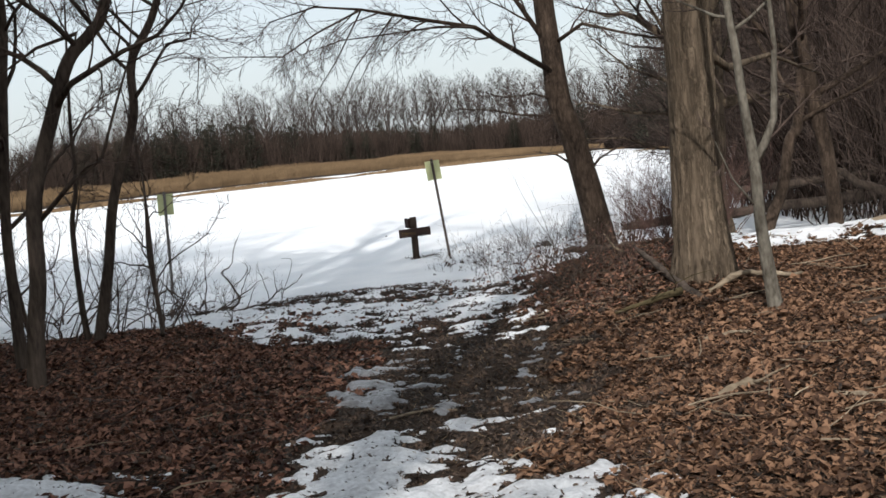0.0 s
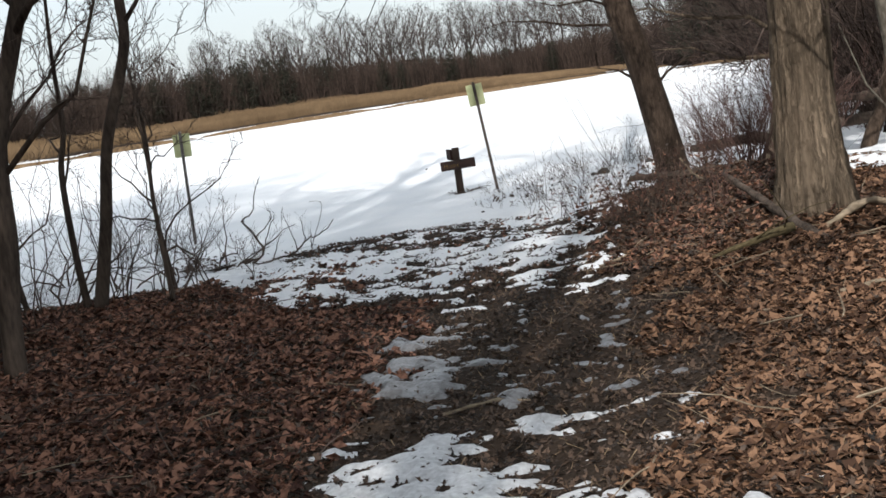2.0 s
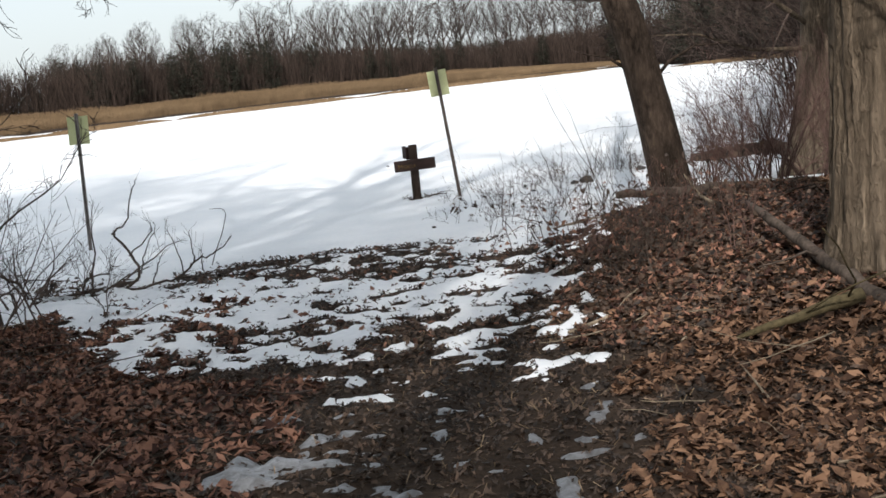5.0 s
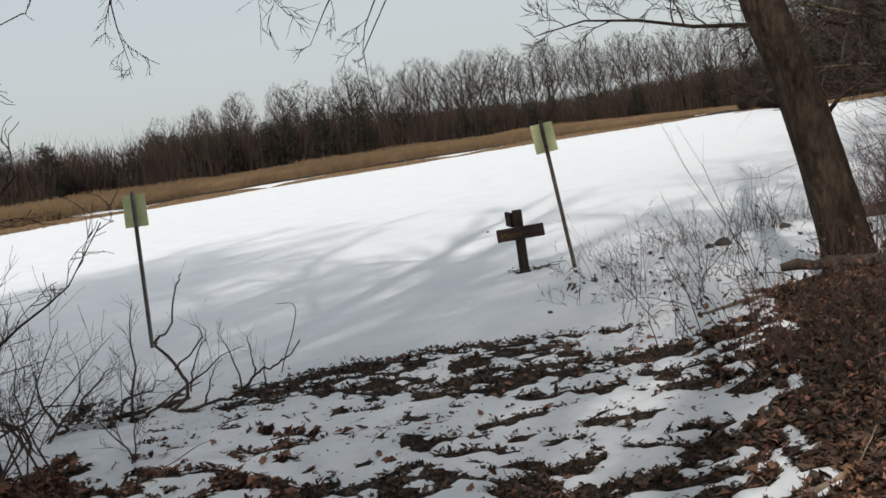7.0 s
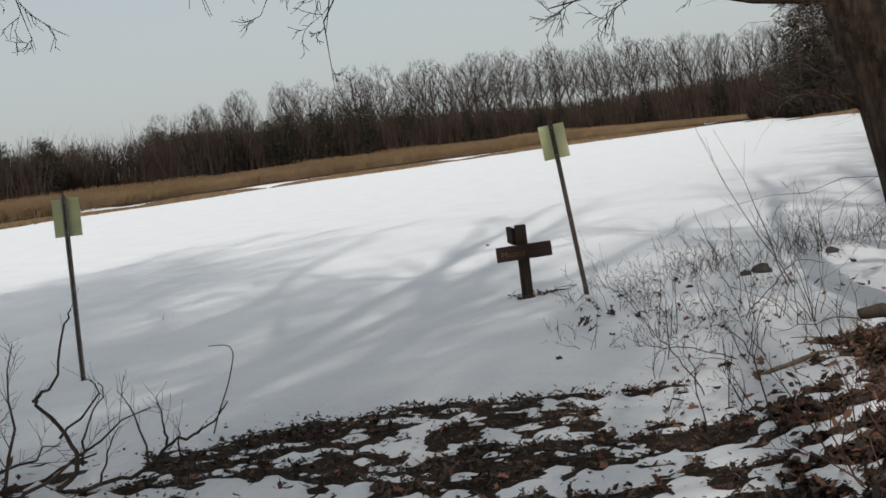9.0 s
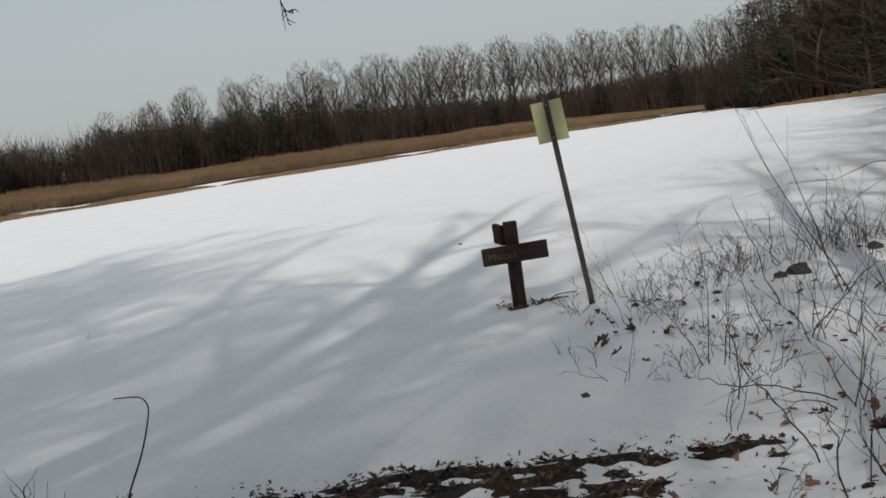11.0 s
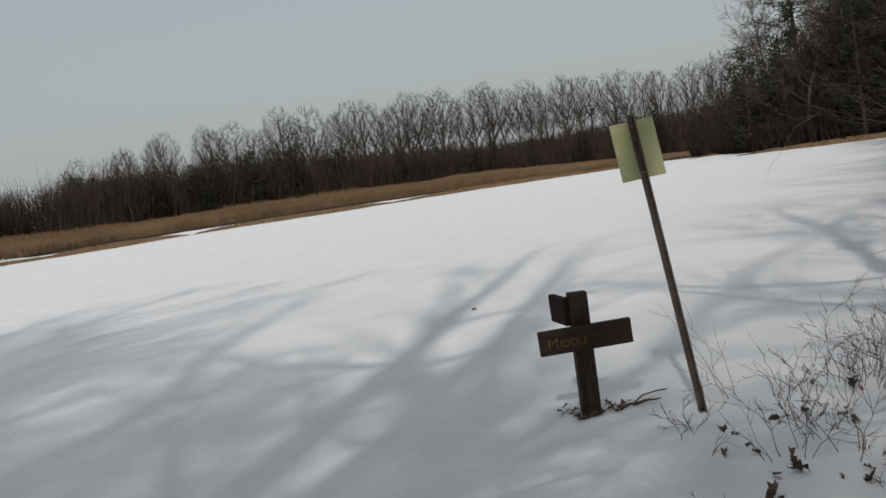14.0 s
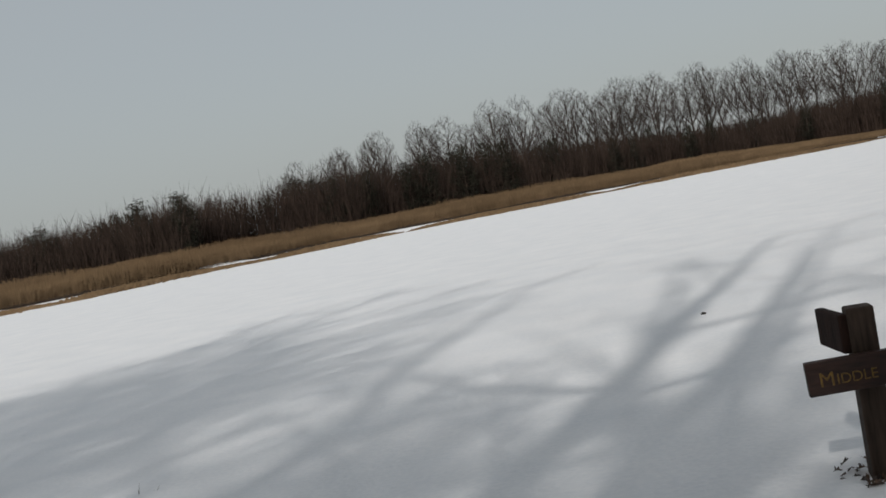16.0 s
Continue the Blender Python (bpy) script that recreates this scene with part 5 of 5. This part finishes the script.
log([(0.98, 10.4, 0.27), (1.25, 10.4, 0.335), (1.52, 10.46, 0.385)], [0.009, 0.022, 0.03], MOSS, "mossy fallen branch at the tree's foot", 3, 2)
log([(1.13, 15.5, 0.30), (1.54, 15.45, 0.29), (2.0, 15.25, 0.31), (2.7, 15.0, 0.30)], [0.034, 0.038, 0.038, 0.03], DARKBARK, "dark fallen log at the leaning tree's foot", 4)
log([(1.5, 13.5, 0.36), (1.83, 13.5, 0.36), (2.3, 13.4, 0.33), (3.2, 13.3, 0.27)], [0.035, 0.04, 0.035, 0.02], MIDBARK, "brown fallen branch behind the thick trunk", 5, 2)
log([(2.3, 18.5, 0.27), (3.15, 18.2, 0.30), (3.6, 18, 0.33), (4.55, 18, 0.36), (6.5, 17.6, 0.45)], [0.05, 0.07, 0.075, 0.085, 0.1], DARKBARK, "dark fallen trunk lying on the snow", 6, 2)
log([(3.9, 18.3, 0.62), (4.58, 18.2, 0.64), (6.0, 18.0, 0.7)], [0.05, 0.06, 0.07], DARKBARK, "dark fallen trunk resting on another", 7, 2)
log([(4.48, 16, 0.9), (5.28, 16, 0.55), (6.4, 15.8, 0.3)], [0.05, 0.07, 0.08], DARKBARK, "broken trunk slanting down to the ground", 8, 3)
log([(3.0, 14.2, 0.2), (3.9, 13.9, 0.25), (5.0, 13.4, 0.3)], [0.03, 0.045, 0.05], DEADWOOD, "tan dead branch lying across the bank", 9, 3)
log([(4.3, 15.1, 0.28), (5.4, 14.7, 0.36), (6.6, 14.2, 0.4)], [0.06, 0.08, 0.08], DEADWOOD, "tan fallen log half in snow", 10, 2)
for x0, y0, x1, y1, r, mat, lab, sd in ((1.03, 7.37, 1.34, 7.34, 0.024, DEADWOOD, "pale barkless log piece among leaves", 21), (1.34, 8.95, 1.6, 8.85, 0.016, DEADWOOD, "pale stick lying on dead leaves", 22),
                                        (1.5, 6.9, 1.62, 6.35, 0.018, DEADWOOD, "curved dead stick on the leaves", 23), (0.35, 11.3, 0.75, 11.45, 0.012, DEADWOOD, "thin stick at the edge of the snow", 24),
                                        (-0.9, 6.3, -1.5, 6.1, 0.012, DARKBARK, "thin dark stick on the ground", 25), (-1.9, 9.0, -2.4, 8.7, 0.012, DARKBARK, "thin dark stick in leaf litter", 26),
                                        (-3.4, 14.2, -2.3, 14.75, 0.018, DARKBARK, "dark crooked branch lying on the snow", 27), (2.5, 9.3, 3.3, 9.0, 0.03, MIDBARK, "brown dead branch among leaves", 28),
                                        (2.2, 8.4, 3.0, 8.9, 0.02, DARKBARK, "dark dead branch among leaves", 29), (-3.9, 9.2, -5.0, 8.8, 0.025, PALEBARK, "pale fallen branch by the trunk", 30),
                                        (0.55, 15.1, 1.1, 15.55, 0.012, DEADWOOD, "thin stick lying on snow", 31), (-0.7, 8.15, -0.3, 8.2, 0.010, DEADWOOD, "short tan stick on the mud", 32)):
    a, b = top_z(x0, y0) + r * 0.7, top_z(x1, y1) + r * 0.7
    xm, ym = (x0 + x1) / 2 + 0.05, (y0 + y1) / 2 + 0.06
    log([(x0, y0, a), (xm, ym, top_z(xm, ym) + r), (x1, y1, b)], [r * 0.9, r, r * 0.5], mat, lab, sd, 1 if r > 0.015 else 0)


def stone(x, y, s, seed, label="dark stone showing through the snow"):
    bm = bmesh.new()
    bmesh.ops.create_icosphere(bm, subdivisions=2, radius=s)
    for v in bm.verts:
        v.co *= 1 + 0.5 * noise.noise(v.co * (2.2 / s) * 0.6 + Vector((seed, 0, 0)))
        v.co.z *= 0.6
    me = bpy.data.meshes.new("stone")
    bm.to_mesh(me)
    bm.free()
    me.materials.append(ROCK)
    ob = new("stone", me)
    ob.location = (x, y, top_z(x, y) + s * 0.25)
    return tagged(ob, label, "stone", "stones", "thing")


for k, (x, y, s) in enumerate(((1.28, 19.56, 0.09), (1.12, 19.5, 0.05), (0.62, 19.2, 0.028), (-0.45, 16.4, 0.022), (-1.45, 25.3, 0.022), (0.05, 19.15, 0.025), (2.0, 20.2, 0.06))):
    stone(x, y, s, k)


# ---- wooden trail post ----
def block(name, m, sx, sy, sz, mat, parent, bevel, label=""):
    g = Geo()
    g.box(m, sx, sy, sz)
    return bevelled(part(name, g, mat, parent, label, False), bevel)


trail = thing("trail_signpost", (-0.75, 19.9, 0.0), "squat dark wooden trail post with two stained name boards", "signpost")
block("post", pose(0.004, 0, 0.24, 0, 0.8, 4), 0.102, 0.102, 0.80, POSTWOOD, trail, 0.008)
board = block("name_board", pose(0.020, -0.074, 0.405, 0, -1.0, 4), 0.495, 0.04, 0.132, STAINED_BOARD, trail, 0.006, "dark stained board with routed yellow letters")
block("side_board", pose(-0.083, 0.10, 0.545, 0, 0, -78), 0.30, 0.04, 0.15, STAINED, trail, 0.008, "second dark board turned away")


def lettering(text, size, place, parent, mat):
    cu = bpy.data.curves.new("letters", "FONT")
    cu.body, cu.size, cu.extrude = text, size, 0.0015
    tmp = bpy.data.objects.new("letters", cu)
    me = bpy.data.meshes.new_from_object(tmp)
    bpy.data.objects.remove(tmp)
    me.materials.append(mat)
    ob = new("lettering", me)
    ob.parent = parent
    ob.matrix_local = place
    return tagged(ob, "worn yellow routed letters")


spin = pose(0.020, -0.074, 0.405, 0, -1.0, 4)
lettering("M", 0.078, spin @ pose(-0.205, -0.0215, -0.032, 90, 0, 0), board, GOLD)
lettering("IDDLE", 0.056, spin @ pose(-0.140, -0.0215, -0.030, 90, 0, 0), board, GOLD)
# bare wet leaves and grass in the hollow round the post
leaf_carpet("post_foot_leaves", 60, lambda r, n: (-0.75 + r.normal(0, 0.10, n), 19.86 + r.normal(0, 0.08, n)), 0.05, DARKLEAF, "dark leaves in the melted hollow round the post", 0.02, True)
shrub("weed", -0.63, 19.84, 9, 0.10, STRAW, "small tuft of dry grass at the post's foot", "weeds", "", 480, 0.9, 1, 0, 0.002)
log([(-0.60, 19.8, top_z(-0.60, 19.8) + 0.012), (-0.5, 19.78, top_z(-0.5, 19.78) + 0.02), (-0.38, 19.85, top_z(-0.38, 19.85) + 0.015)], [0.009, 0.008, 0.004], DARKBARK, "small dark twig on the snow by the post", 40, 1)


# ---- metal boundary signs ----
def boundary_sign(foot, top, label, steel):
    foot, top = Vector(foot), Vector(top)
    ob = thing("boundary_sign", foot, label, "sign", "boundary signs")
    d = top - foot
    zd = d.normalized()
    yd = zd.cross(Vector((1, 0, 0))).normalized()
    m = Matrix.Translation(d * 0.5) @ Matrix((yd.cross(zd), yd, zd)).transposed().to_4x4()
    le = d.length
    g = Geo()
    w, t = 0.018, 0.005
    prof = [(-0.024, -0.010), (-0.013, -0.010), (-0.010, 0.012), (0.010, 0.012), (0.013, -0.010), (0.024, -0.010), (0.024, -0.005), (0.016, -0.005), (0.013, 0.017), (-0.013, 0.017), (-0.016, -0.005), (-0.024, -0.005)]
    n = len(prof)
    for z in (-le / 2 - 0.15, le / 2 + 0.03):
        for x, y in prof:
            g.v.append(tuple(m @ Vector((x * 0.85, y, z))))
    g.f += [(k, (k + 1) % n, n + (k + 1) % n, n + k) for k in range(n)] + [tuple(range(n))[::-1], tuple(range(n, 2 * n))]
    post = part("post", g, steel, ob, "steel channel post", False)
    plate = block("plate", m @ pose(0, 0.021, le / 2 - 0.15), 0.225, 0.004, 0.30, PLATE, ob, 0.0015, "pale yellow-green plate seen from behind")
    for z in (le / 2 - 0.03, le / 2 - 0.27):
        s = Geo()
        s.tube([m @ Vector((0, 0.004, z)), m @ Vector((0, 0.013, z))], [0.007, 0.007], 6)
        part("bolt", s, BOLT, ob)
    return ob


boundary_sign((-0.226, 19.47, 0.02), (-0.355, 19.68, 1.49), "pale green metal sign on a leaning steel post", STEEL)
boundary_sign((-4.186, 18.08, 0.0), (-4.172, 18.23, 1.43), "pale green metal sign on a thin grey steel post", GREYSTEEL)
